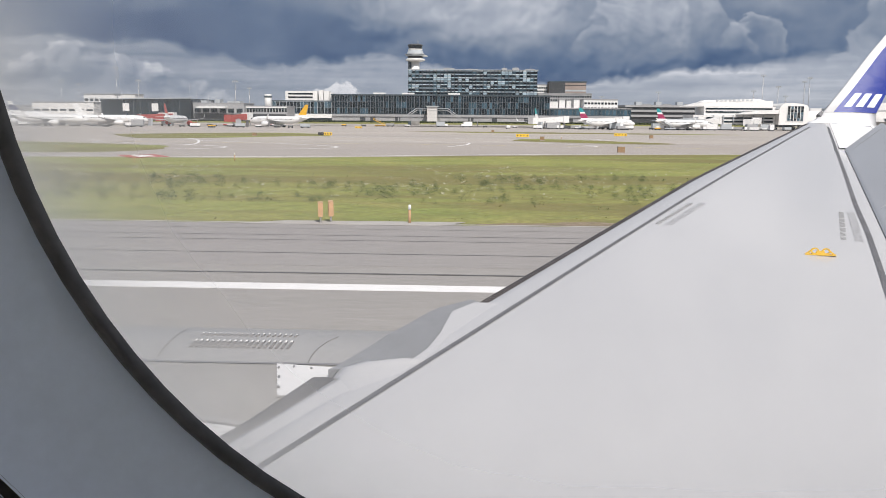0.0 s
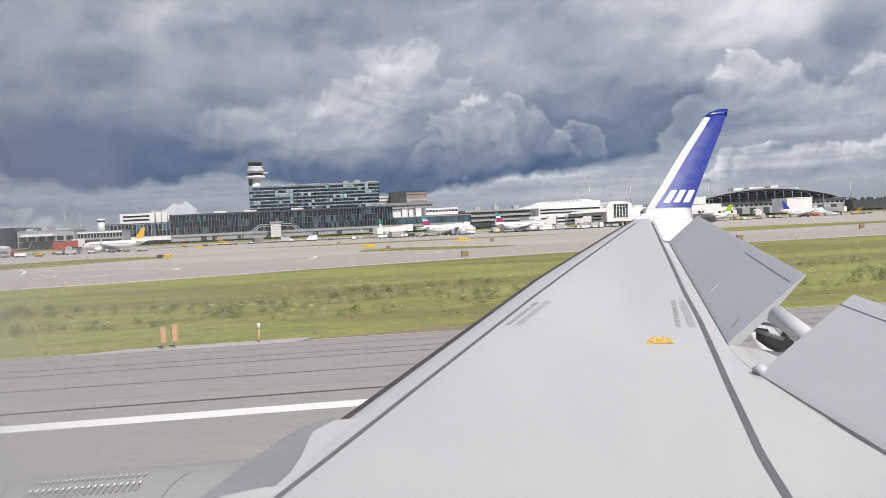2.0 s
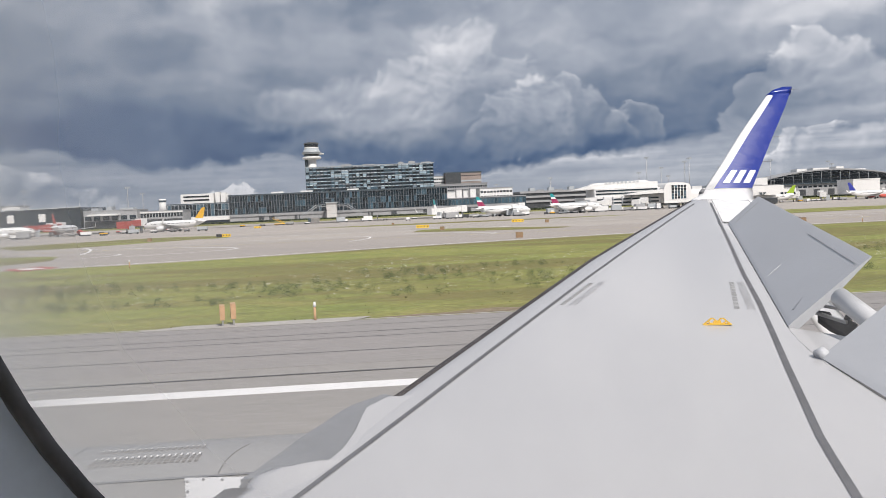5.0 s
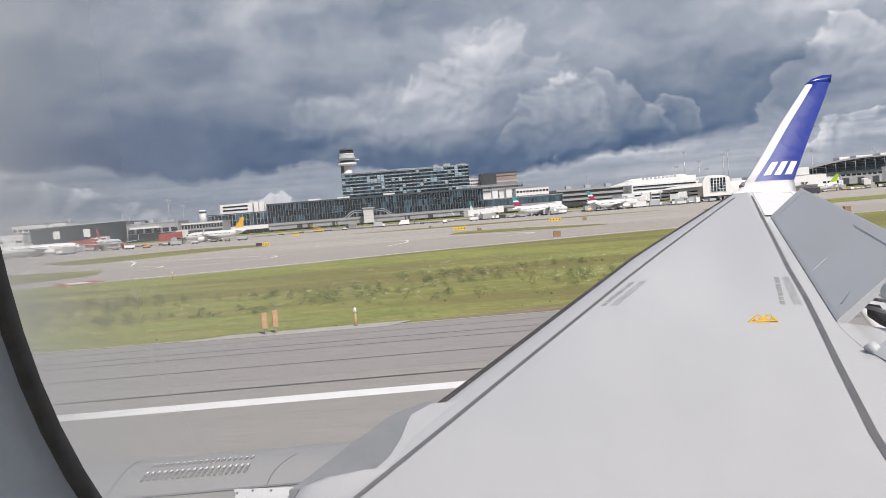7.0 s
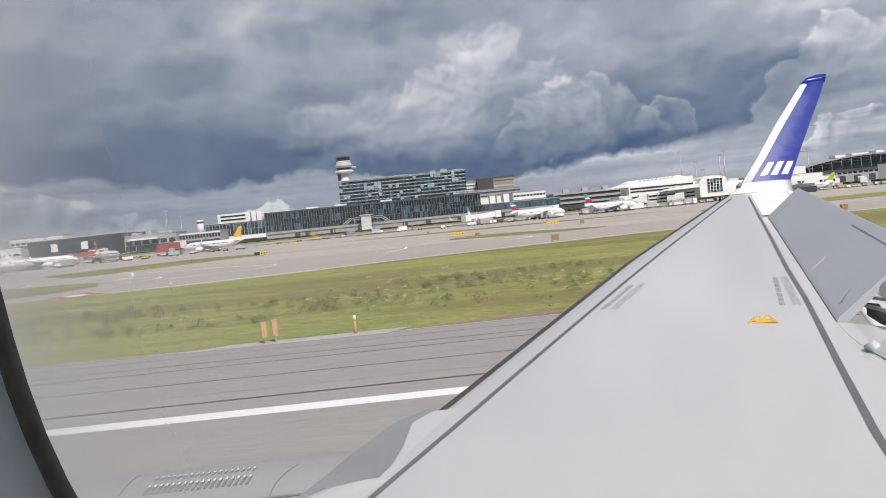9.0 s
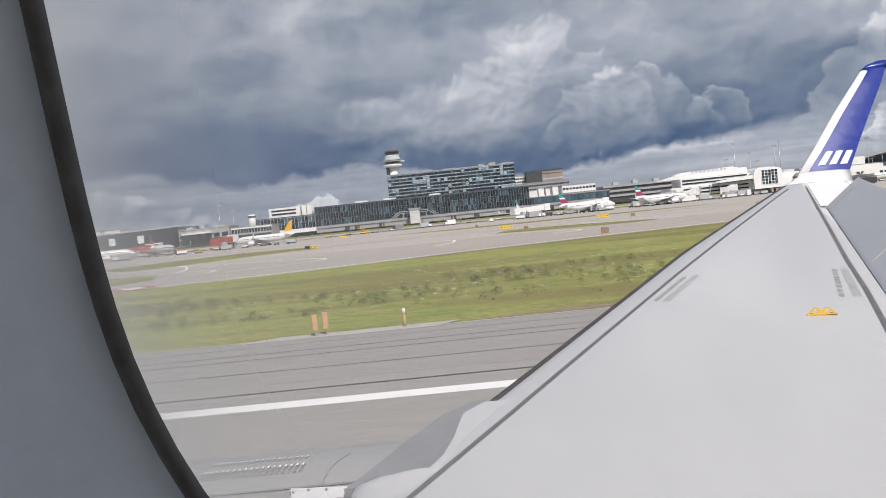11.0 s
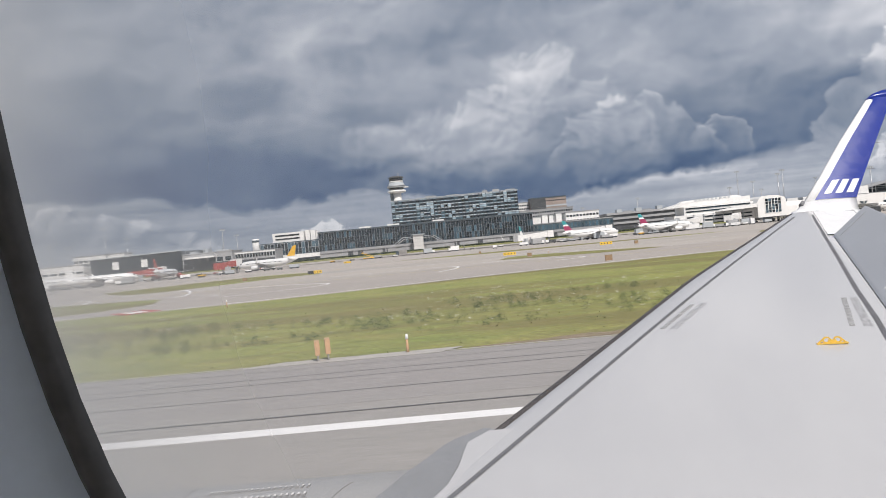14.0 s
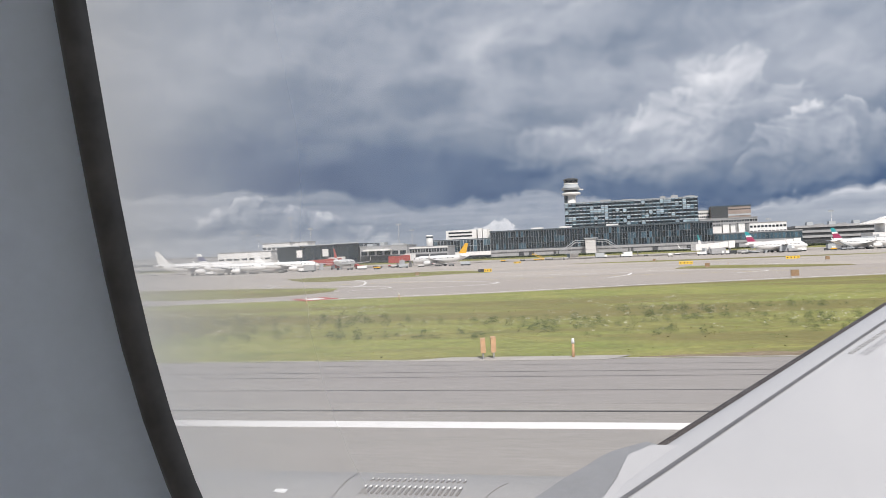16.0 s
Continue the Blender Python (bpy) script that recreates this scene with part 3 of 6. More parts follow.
def winglet():
    """Blended winglet: from the wing tip it curves up into a swept blade."""
    def section(lead, trail, thick, nrm):
        lead, trail = Vector(lead), Vector(trail)
        nrm = Vector(nrm).normalized()
        pts = []
        for u in (0, 0.03, 0.12, 0.3, 0.55, 0.8, 1.0):
            h = thick * math.sqrt(u) * (1 - u) * 1.9
            pts.append(lead.lerp(trail, u) + nrm * h)
        for u in (0.8, 0.55, 0.3, 0.12, 0.03):
            h = thick * math.sqrt(u) * (1 - u) * 1.9
            pts.append(lead.lerp(trail, u) - nrm * h)
        return pts
    blade = []
    for z, l, t, th in ((4.55, 5.95, 6.87, 0.06), (5.0, 6.38, 7.16, 0.05), (5.6, 6.91, 7.57, 0.04), (6.1, 7.39, 7.92, 0.032), (6.35, 7.63, 8.07, 0.026), (6.46, 7.80, 8.13, 0.02), (6.515, 7.98, 8.16, 0.012)):
        y = 14.9 + 0.5 * (z - 4.5)
        blade.append(section((l, y, z), (t, y - 0.03, z), th, (0.0, -0.9, 0.45)))
    root = [section((lead_x(14.1), 14.1, wing_z(14.1) - 0.06), (6.58, 14.0, wing_z(14.0) - 0.10), 0.09, (0, 0, 1)),
            section((5.55, 14.45, 4.40), (6.68, 14.3, 4.33), 0.08, (0, -0.25, 1)),
            section((5.74, 14.70, 4.43), (6.76, 14.60, 4.36), 0.07, (0, -0.6, 0.8))]
    bm = bmesh.new()
    loft(bm, root + blade[:1])
    base = part("winglet", bm, winglet_white, aircraft, "white root of the blended winglet", True)
    bm = bmesh.new()
    loft(bm, blade)
    part("winglet_blade", bm, winglet_white, base, "white swept blade of the winglet", True)
    # the blue field on both sides of the blade
    for side, nm in ((1, "blue_field"), (-1, "blue_field")):
        bm = bmesh.new()
        rows = []
        for z, l, t in ((4.56, 5.96, 6.87), (5.0, 6.38, 7.16), (5.6, 6.91, 7.57), (6.1, 7.39, 7.92), (6.33, 7.61, 8.06), (6.37, 7.66, 8.08)):
            y = 14.9 + 0.5 * (z - 4.5)
            u0 = 0.20 + 0.10 * (z - 4.56) / 1.8 if z < 6.35 else 0.0
            row = []
            for u in (u0, 0.4, 0.6, 0.8, 1.0):
                th = 0.06 - 0.034 * (z - 4.55) / 1.85
                h = th * math.sqrt(u) * (1 - u) * 1.9 + 0.006
                row.append(bm.verts.new(Vector((l, y, z)).lerp(Vector((t, y - 0.03, z)), u) + side * Vector((0, -0.9, 0.45)).normalized() * h))
            rows.append(row)
        for a, b in zip(rows, rows[1:]):
            for k in range(4):
                bm.faces.new((a[k], a[k + 1], b[k + 1], b[k]))
        bmesh.ops.recalc_face_normals(bm, faces=bm.faces[:])
        part(nm, bm, winglet_blue, base, "deep blue painted field", True)
    bm = bmesh.new()
    loft(bm, [[p + Vector((0, -0.0, 0)) + (p - sum(s, Vector()) / len(s)) * 0.10 for p in s] for s in blade[-3:]])
    part("blue_tip", bm, winglet_blue, base, "blue cap at the winglet tip", True)
    # three plain slanted white bars in place of an emblem
    nrm = Vector((0, -0.9, 0.45)).normalized()
    for u in (0.40, 0.62, 0.84):
        bm = bmesh.new()

        def at(uu, z):
            y = 14.9 + 0.5 * (z - 4.5)
            l, t = 5.95 + 0.93 * (z - 4.55), 6.87 + 0.64 * (z - 4.55)
            return Vector((l + (t - l) * uu, y - 0.03 * uu, z)) + nrm * (0.06 * math.sqrt(uu) * (1 - uu) * 1.9 + 0.016)
        slab(bm, [at(u - 0.085, 4.65), at(u + 0.055, 4.65), at(u + 0.085, 4.88), at(u - 0.055, 4.88)], nrm * -0.006)
        part("emblem_bar", bm, marking_white, base, "plain white emblem bar")
    # static wicks along the trailing edge
    for z in (4.62, 5.05, 5.52, 5.96, 6.46):
        y = 14.9 + 0.5 * (z - 4.5) - 0.03
        t = 6.87 + 0.66 * (z - 4.55)
        bm = bmesh.new()
        tube(bm, (t - 0.05, y, z), (t + 0.16, y - 0.01, z - 0.005), 0.006, 0.003, 6)
        part("static_wick", bm, marking_dark, base)
    # fence light at the root
    bm = bmesh.new()
    tube(bm, (5.86, 14.80, 4.50), (5.93, 14.86, 4.57), 0.045, 0.03, 8)
    part("light_housing", bm, marking_dark, base, "small dark position light housing")


winglet()

# yellow rope eye: a base strip, two rings and sloping ends
bm = bmesh.new()
ex, ey = 2.705, 6.55
ez = skin_z(ex, ey)
mid = Matrix.Translation((ex, ey, ez)) @ Matrix.Rotation(radians(-15), 4, "Z")
box(bm, -0.112, 0.112, -0.028, 0.028, 0.0, 0.008, 0, mid)
for s in (-1, 1):
    ring = [(s * 0.040 + 0.027 * math.cos(k * math.tau / 12), 0.030 + 0.021 * math.sin(k * math.tau / 12)) for k in range(13)]
    for (a, b), (c2, d) in zip(ring, ring[1:]):
        beam(bm, mid @ Vector((a, 0, b)), mid @ Vector((c2, 0, d)), 0.012, 0.011)
    beam(bm, mid @ Vector((s * 0.100, 0, 0.006)), mid @ Vector((s * 0.050, 0, 0.048)), 0.014, 0.012)
beam(bm, mid @ Vector((-0.03, 0, 0.020)), mid @ Vector((0.03, 0, 0.020)), 0.014, 0.026)
part("lifting_eye", bm, eye_yellow, aircraft, "yellow rope eye bolted on the wing")


def wing_text(body, a, b, height):
    """Stencilled words that run on the wing from a to b (x, y), letters upright towards the leading edge."""
    cu = bpy.data.curves.new("stencil", "FONT")
    cu.body, cu.size, cu.extrude, cu.space_character = body, 1.0, 0.0, 1.25
    ob = bpy.data.objects.new("stencil", cu)
    scene.collection.objects.link(ob)
    bpy.context.view_layer.update()
    me = bpy.data.meshes.new_from_object(ob.evaluated_get(bpy.context.evaluated_depsgraph_get()))
    scene.collection.objects.unlink(ob)
    bpy.data.objects.remove(ob)
    me.name = "stencil"
    a, b = Vector(a), Vector(b)
    d = (b - a).normalized()
    up = Vector((-d.y, d.x))
    if up.x > 0:
        up = -up
    w = max(v.co.x for v in me.vertices)
    for v in me.vertices:
        p = a + d * (v.co.x / w * (b - a).length) + up * (v.co.y * height / 0.72)
        v.co = (p.x, p.y, skin_z(p.x, p.y) + 0.005)
    me.materials.append(marking_text)
    o = new("stencil", me)
    o.parent = aircraft
    o["label"] = "dark stencilled warning words"


def wing_bars(a, b, height, cuts):
    """Unreadable stencilled words as plain bars."""
    a, b = Vector(a), Vector(b)
    d = (b - a).normalized()
    up = Vector((-d.y, d.x))
    if up.x > 0:
        up = -up
    for u0, u1 in cuts:
        bm = bmesh.new()
        pts = [a.lerp(b, u0), a.lerp(b, u1), a.lerp(b, u1) + up * height, a.lerp(b, u0) + up * height]
        slab(bm, [(p.x, p.y, skin_z(p.x, p.y) + 0.005) for p in pts], (0, 0, -0.003))
        part("stencil_bar", bm, marking_pale, aircraft, "dark stencilled bar")


LETTERS = [(0.027 * i, 0.027 * i + 0.009) for i in range(37) if i not in (4, 9, 15, 22, 27)]      # a line of unreadable stencilled letters
wing_text("DO NOT WALK OUTSIDE THIS AREA", (1.745, 7.40), (2.262, 8.26), 0.070)
wing_bars((1.645, 7.445), (2.142, 8.265), 0.045, LETTERS)
wing_text("DO NOT WALK OUTSIDE THIS AREA", (3.21, 6.94), (3.56, 7.937), 0.070)
wing_bars((3.09, 6.99), (3.475, 7.98), 0.045, LETTERS)

# flap drive in the gap between the spoilers: pale tube, dark gearbox, brackets
bm = bmesh.new()
tube(bm, (3.525, 6.16, 3.645), (3.56, 5.50, 3.41), 0.075, 0.075, 24)
part("drive_tube", bm, wing_light, aircraft, "white drive tube behind the wing")
bm = bmesh.new()
slab(bm, [(3.53, 6.5, 3.5), (3.6, 6.44, 3.49), (3.62, 6.42, 3.44), (3.67, 6.38, 3.42), (3.69, 6.36, 3.48), (3.73, 6.32, 3.49), (3.71, 6.34, 3.43), (3.75, 6.3, 3.4), (3.72, 6.33, 3.35), (3.68, 6.37, 3.32), (3.6, 6.44, 3.37), (3.53, 6.5, 3.44)], (0.03, 0.06, -0.05))
part("gearbox", bm, dark_recess, aircraft, "black gearbox of the flap drive")
for p, q in (((3.42, 6.62, 3.52), (3.66, 6.30, 3.42)), ((3.46, 6.70, 3.56), (3.74, 6.36, 3.50)), ((3.36, 6.55, 3.50), (3.50, 6.62, 3.60))):
    bm = bmesh.new()
    beam(bm, p, q, 0.035, 0.025)
    part("bracket", bm, bare_metal, aircraft, "light metal bracket")
bm = bmesh.new()
slab(bm, [(x, y, wing_z(y) + 0.002) for x, y in ((3.02, 5.45), (3.10, 5.95), (3.17, 6.25), (3.209, 6.354), (3.299, 6.263), (3.502, 6.048), (3.62, 5.92), (3.45, 5.45))], (0, 0, -0.03))
part("hinge_shelf", bm, wing_paint, aircraft, "pale shelf between the spoilers")
bm = bmesh.new()
tube(bm, (3.04, 5.60, 3.30), (3.10, 5.60, 3.335), 0.055, 0.05, 16)
part("hinge_cover", bm, spoiler_paint, aircraft, "small grey hinge cover at the spoiler corner")
# main wheels under the wing root
for x in (1.35, 2.25):
    bm = bmesh.new()
    tube(bm, (x, 1.93, 0.60), (x, 2.37, 0.60), 0.58, 0.58, 24)
    part("main_wheel", bm, rubber_black, aircraft, "black main wheel")
bm = bmesh.new()
tube(bm, (1.8, 2.15, 0.55), (1.8, 2.15, 2.75), 0.13, 0.17, 14)
tube(bm, (1.35, 2.15, 0.60), (2.25, 2.15, 0.60), 0.09, 0.09, 10)
part("main_strut", bm, bare_metal, aircraft, "metal landing gear leg")
# flaps lowered behind the wing
for y0, y1 in ((0.6, 5.55), (6.2, 11.4)):
    bm = bmesh.new()
    rings = []
    for y in (y0, y1):
        x = hinge_x(y) + 0.45
        z = wing_z(y) - 0.34
        c = 1.15 - 0.05 * y
        rings.append([Vector((x + c * u, y, z - c * u * 0.62 + 0.11 * c * math.sqrt(u) * (1 - u) * 2 * sgn)) for u, sgn in ((0, 1), (0.1, 1), (0.4, 1), (0.75, 1), (1, 1), (0.75, -1), (0.4, -1), (0.1, -1))])
    loft(bm, rings)
    part("flap", bm, wing_light, aircraft, "pale lowered flap")

# ---- cabin wall with the window ----
WX0, WX1, WZ0, WZ1, WR = -0.1023, 0.30, 4.3370, 4.82, 0.1635
WALL_LEAN = 0.214      # the cabin wall leans inwards as it rises


def rim(grow, y, n=14):
    """The window's rounded outline, grown by some metres, at depth y."""
    pts = []
    r = WR + grow
    for cx, cz, a0 in ((WX1 - WR, WZ1 - WR, 0), (WX0 + WR, WZ1 - WR, 90), (WX0 + WR, WZ0 + WR, 180), (WX1 - WR, WZ0 + WR, 270)):
        for k in range(n):
            a = radians(a0 + 90 * k / (n - 1))
            z = cz + r * math.sin(a)
            pts.append(Vector((cx + r * math.cos(a), y - WALL_LEAN * (z - 4.40), z)))
    # even steps along the outline, then eased so that straight sides run gently into the corners
    ring = pts + pts[:1]
    run = [0.0]
    for p, q in zip(ring, ring[1:]):
        run.append(run[-1] + (q - p).length)
    even = [Vector([float(np.interp(run[-1] * k / 112, run, [p[i] for p in ring])) for i in range(3)]) for k in range(112)]
    for _ in range(4):
        even = [(even[k - 1] + 2 * even[k] + even[(k + 1) % 112]) / 4 for k in range(112)]
    return even


bm = bmesh.new()
loft(bm, [rim(o, y) for o, y in ((0.030, 0.246), (0.007, 0.224), (0.002, 0.219), (0.0028, 0.2155), (0.0044, 0.2145), (0.0059, 0.2155), (0.0066, 0.221), (0.032, 0.248))], caps=False)
part("window_seal", bm, rubber_black, aircraft, "black rubber seal round the cabin window")
bm = bmesh.new()
loft(bm, [rim(o, y) for o, y in ((0.0090, 0.2235), (0.014, 0.220), (0.026, 0.214), (0.038, 0.204), (0.046, 0.194))], caps=False)
part("window_reveal", bm, panel_plastic, aircraft, "grey plastic window surround, slightly dished")
bm = bmesh.new()
loft(bm, [rim(o, y) for o, y in ((0.0455, 0.1945), (0.046, 0.200), (0.050, 0.200), (0.0505, 0.1935))], caps=False)
part("surround_groove", bm, rubber_black, aircraft, "dark joint round the window surround")
bm = bmesh.new()
inner = rim(0.050, 0.194)
outer = []
for p in inner:
    d = Vector((p.x - 0.10, 0, p.z - 4.56))
    k = min((1.5 / abs(d.x)) if abs(d.x) > 1e-6 else 1e9, (0.72 / abs(d.z)) if abs(d.z) > 1e-6 else 1e9)
    outer.append(Vector((0.10 + d.x * k, 0.185 - WALL_LEAN * (d.z * k + 0.16), 4.56 + d.z * k)))
loft(bm, [inner, outer], caps=False, smooth=False)
part("side_panel", bm, panel_plastic, aircraft, "grey plastic cabin wall panel")
# fuselage skin round the cabin, and its ends
bm = bmesh.new()
for a0, a1 in ((24, 172), (192, 328)):
    prof = [(-1.65 + 1.98 * math.cos(radians(a0 + (a1 - a0) * k / 24)), 4.25 + 1.98 * math.sin(radians(a0 + (a1 - a0) * k / 24))) for k in range(25)]
    loft(bm, [[Vector((x, y, z)) for y, z in prof] for x in (-5.5, -1.42, 1.58, 7.5)], closed=False)
# unseen far-side posts, kept slim so wide gaps light the window panel
for i in range(25):
    x = -5.5 + i * 0.53
    box(bm, x, x + 0.10, -3.63, -3.58, 3.83, 4.53)
bmesh.ops.recalc_face_normals(bm, faces=bm.faces[:])
part("fuselage", bm, winglet_white, aircraft, "white fuselage skin")
bm = bmesh.new()
out = []
for p in rim(0.11, 0.30):
    d = Vector((p.x - 0.074, 0, p.z - 4.55))
    k = min((6.0 / abs(d.x)) if abs(d.x) > 1e-6 else 1e9, (0.72 / abs(d.z)) if abs(d.z) > 1e-6 else 1e9)
    out.append(Vector((0.074 + d.x * k, 0.30 - WALL_LEAN * (d.z * k + 0.15), 4.55 + d.z * k)))
loft(bm, [rim(0.10, 0.262), rim(0.11, 0.30), out], caps=False, smooth=False)
part("fuselage_side", bm, winglet_white, aircraft, "white fuselage side round the window")


def pane_material():
    """Clear acrylic with a film of dust and scratches that thickens towards the seal."""
    m = bpy.data.materials.new("window_acrylic")
    m.use_nodes = True
    nt = m.node_tree
    nt.nodes.clear()
    N, L = nt.nodes.new, nt.links.new
    tc = N("ShaderNodeTexCoord")
    sep = N("ShaderNodeSeparateXYZ")
    L(tc.outputs["Object"], sep.inputs[0])

    def val(op, a, b):
        n = N("ShaderNodeMath")
        n.operation = op
        for i, v in enumerate((a, b)):
            if isinstance(v, (int, float)):
                n.inputs[i].default_value = v
            else:
                L(v, n.inputs[i])
        return n.outputs[0]
    # distance inwards from the rounded outline
    cx, cz, hx, hz = (WX0 + WX1) / 2, (WZ0 + WZ1) / 2, (WX1 - WX0) / 2 - WR, (WZ1 - WZ0) / 2 - WR
    qx = val("MAXIMUM", val("SUBTRACT", val("ABSOLUTE", val("SUBTRACT", sep.outputs[0], cx), 0), hx), 0)
    qz = val("MAXIMUM", val("SUBTRACT", val("ABSOLUTE", val("SUBTRACT", sep.outputs[2], cz), 0), hz), 0)
    d = val("SUBTRACT", WR, val("SQRT", val("ADD", val("MULTIPLY", qx, qx), val("MULTIPLY", qz, qz)), 0))
    nz = N("ShaderNodeTexNoise")
    nz.inputs["Scale"].default_value, nz.inputs["Detail"].default_value = 22, 5
    L(tc.outputs["Object"], nz.inputs[0])
    d = val("ADD", d, val("MULTIPLY", val("SUBTRACT", nz.outputs[0], 0.5), 0.010))
    d = val("ADD", d, 0.030)
    near = val("POWER", 2.71828, val("DIVIDE", val("MAXIMUM", d, 0.0), -0.020))
    wide = val("POWER", 2.71828, val("DIVIDE", val("MAXIMUM", d, 0.0), -0.062))
    fac = val("ADD", val("ADD", val("MULTIPLY", near, 0.60), val("MULTIPLY", wide, 0.47)), 0.012)
    tr, film, dif = N("ShaderNodeBsdfTransparent"), N("ShaderNodeBsdfTranslucent"), N("ShaderNodeMixShader")
    film.inputs[0].default_value = (0.96, 0.92, 0.85, 1)
    L(fac, dif.inputs[0])
    L(tr.outputs[0], dif.inputs[1])
    L(film.outputs[0], dif.inputs[2])
    out = N("ShaderNodeOutputMaterial")
    L(dif.outputs[0], out.inputs[0])
    return m


bm = bmesh.new()
bm.faces.new([bm.verts.new(p) for p in rim(0.028, 0.246)])
pane = part("window_pane", bm, pane_material(), aircraft, "clear acrylic window pane, dusty towards the seal")
pane.visible_shadow = False

# ---- ground ----
asphalt = material("asphalt", (0.303, 0.285, 0.268), 0.9, vary=0.11, scale=0.12, fine=9, streak=(0.12, 1, 1), second=(0.272, 0.260, 0.246), spec=0.25)
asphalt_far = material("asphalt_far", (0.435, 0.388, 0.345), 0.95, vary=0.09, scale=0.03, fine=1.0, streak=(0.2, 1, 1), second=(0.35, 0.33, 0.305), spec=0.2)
asphalt_dark = material("asphalt_dark", (0.270, 0.254, 0.244), 0.9, vary=0.11, scale=0.15, fine=10, streak=(0.1, 1, 1), second=(0.29, 0.274, 0.262), spec=0.25)
asphalt_near = material("asphalt_near", (0.335, 0.305, 0.28), 0.95, vary=0.09, scale=0.05, fine=1.5, streak=(0.2, 1, 1), second=(0.375, 0.340, 0.308), spec=0.2)
line_white = material("line_white", (0.80, 0.79, 0.78), 0.7, vary=0.05, scale=1.5, fine=20)
line_yellow = material("line_yellow", (0.62, 0.50, 0.16), 0.8, vary=0.1, scale=1.5)
tar = material("tar", (0.115, 0.112, 0.112), 0.7, vary=0.3, scale=0.7, fine=12)


def turf(name):
    """Short airfield grass: green with yellowed patches, long brown dry bands and a fine mottle."""
    m = material(name, (0.222, 0.258, 0.070), 0.95, vary=0.38, scale=0.22, fine=5.0, streak=(0.6, 1, 1), second=(0.300, 0.285, 0.100), spec=0.1)
    nt = m.node_tree
    N, L = nt.nodes.new, nt.links.new
    b = nt.nodes["Principled BSDF"]
    base = b.inputs["Base Color"].links[0].from_socket
    tc, mp, n1, n2 = N("ShaderNodeTexCoord"), N("ShaderNodeMapping"), N("ShaderNodeTexNoise"), N("ShaderNodeTexNoise")
    L(tc.outputs["Object"], mp.inputs[0])
    mp.inputs["Scale"].default_value = (0.22, 1, 1)
    mp.inputs["Location"].default_value = (3.0, 11.0, 0.0)
    mp2 = N("ShaderNodeMapping")
    L(tc.outputs["Object"], mp2.inputs[0])
    mp2.inputs["Scale"].default_value = (0.55, 1, 1)
    for n, sc, d, src in ((n1, 0.055, 7, mp), (n2, 0.75, 8, mp2)):
        n.inputs["Scale"].default_value, n.inputs["Detail"].default_value, n.inputs["Roughness"].default_value = sc, d, 0.66
        L(src.outputs[0], n.inputs[0])
    # a dry band along the middle of the strip
    sep, far, dry, add = N("ShaderNodeSeparateXYZ"), N("ShaderNodeMapRange"), N("ShaderNodeValToRGB"), N("ShaderNodeMath")
    L(tc.outputs["Object"], sep.inputs[0])
    L(sep.outputs[1], far.inputs[0])
    far.inputs[1].default_value, far.inputs[2].default_value = 30.0, 130.0
    L(far.outputs[0], dry.inputs[0])
    while len(dry.color_ramp.elements) < 6:
        dry.color_ramp.elements.new(0.5)
    for e, (p, v) in zip(dry.color_ramp.elements, ((0.0, 0.0), (0.25, 0.0), (0.31, 0.10), (0.36, 0.10), (0.43, 0.01), (1.0, 0.04))):
        e.position, e.color = p, (v, v, v, 1)
    L(n1.outputs[0], add.inputs[0])
    L(dry.outputs[0], add.inputs[1])
    for n, lo, hi, colour, amount in ((add, 0.47, 0.57, (0.165, 0.122, 0.062, 1), 0.62), (n2, 0.46, 0.70, (0.120, 0.150, 0.052, 1), 0.62)):
        r, mx = N("ShaderNodeMapRange"), N("ShaderNodeMix")
        r.inputs[1].default_value, r.inputs[2].default_value, r.inputs[4].default_value = lo, hi, amount
        L(n.outputs[0], r.inputs[0])
        mx.data_type = "RGBA"
        L(r.outputs[0], mx.inputs[0])
        L(base, mx.inputs[6])
        mx.inputs[7].default_value = colour
        base = mx.outputs[2]
    L(base, b.inputs["Base Color"])
    return m


grass = turf("grass")
leaf = material("leaf", (0.075, 0.100, 0.042), 0.9, vary=0.25, scale=0.6, fine=9, second=(0.13, 0.15, 0.065), spec=0.15)
flower = material("flower", (0.72, 0.70, 0.58), 0.9, vary=0.2, scale=2)


def sheet(name, x0, x1, y0, y1, z, mat, label, category, n=1):
    bm = bmesh.new()
    vs = [(x0, y0, z), (x1, y0, z), (x1, y1, z), (x0, y1, z)]
    slab(bm, vs, (0, 0, -0.02))
    return tagged(part(name, bm, mat, None), label, category, kind="structure")


# the land falls away gently from the runway's far edge
FALL_Y, FALL = 33.7, radians(0.4)
bm = bmesh.new()
rows = [[bm.verts.new((x, y, -math.tan(FALL) * max(0.0, y - FALL_Y))) for x in range(-4600, 4601, 400)] for y in (-4600, -2000, -400, FALL_Y, 200, 600, 1400, 2600, 4600)]
for a, b in zip(rows, rows[1:]):
    for k in range(len(a) - 1):
        bm.faces.new((a[k], a[k + 1], b[k + 1], b[k]))
tagged(part("ground", bm, grass), "wide green and yellowed grass of the airfield", "ground", kind="structure")
sheet("runway", -2500, 2500, -26, 33.6, 0.02, asphalt, "grey worn asphalt runway with tar joints", "runway")
sheet("runway_edge_line", -2500, 2500, 20.80, 21.55, 0.026, line_white, "broad white painted runway edge line", "line")

# ---- grass tufts, weeds and flowers in the strip beside the runway ----


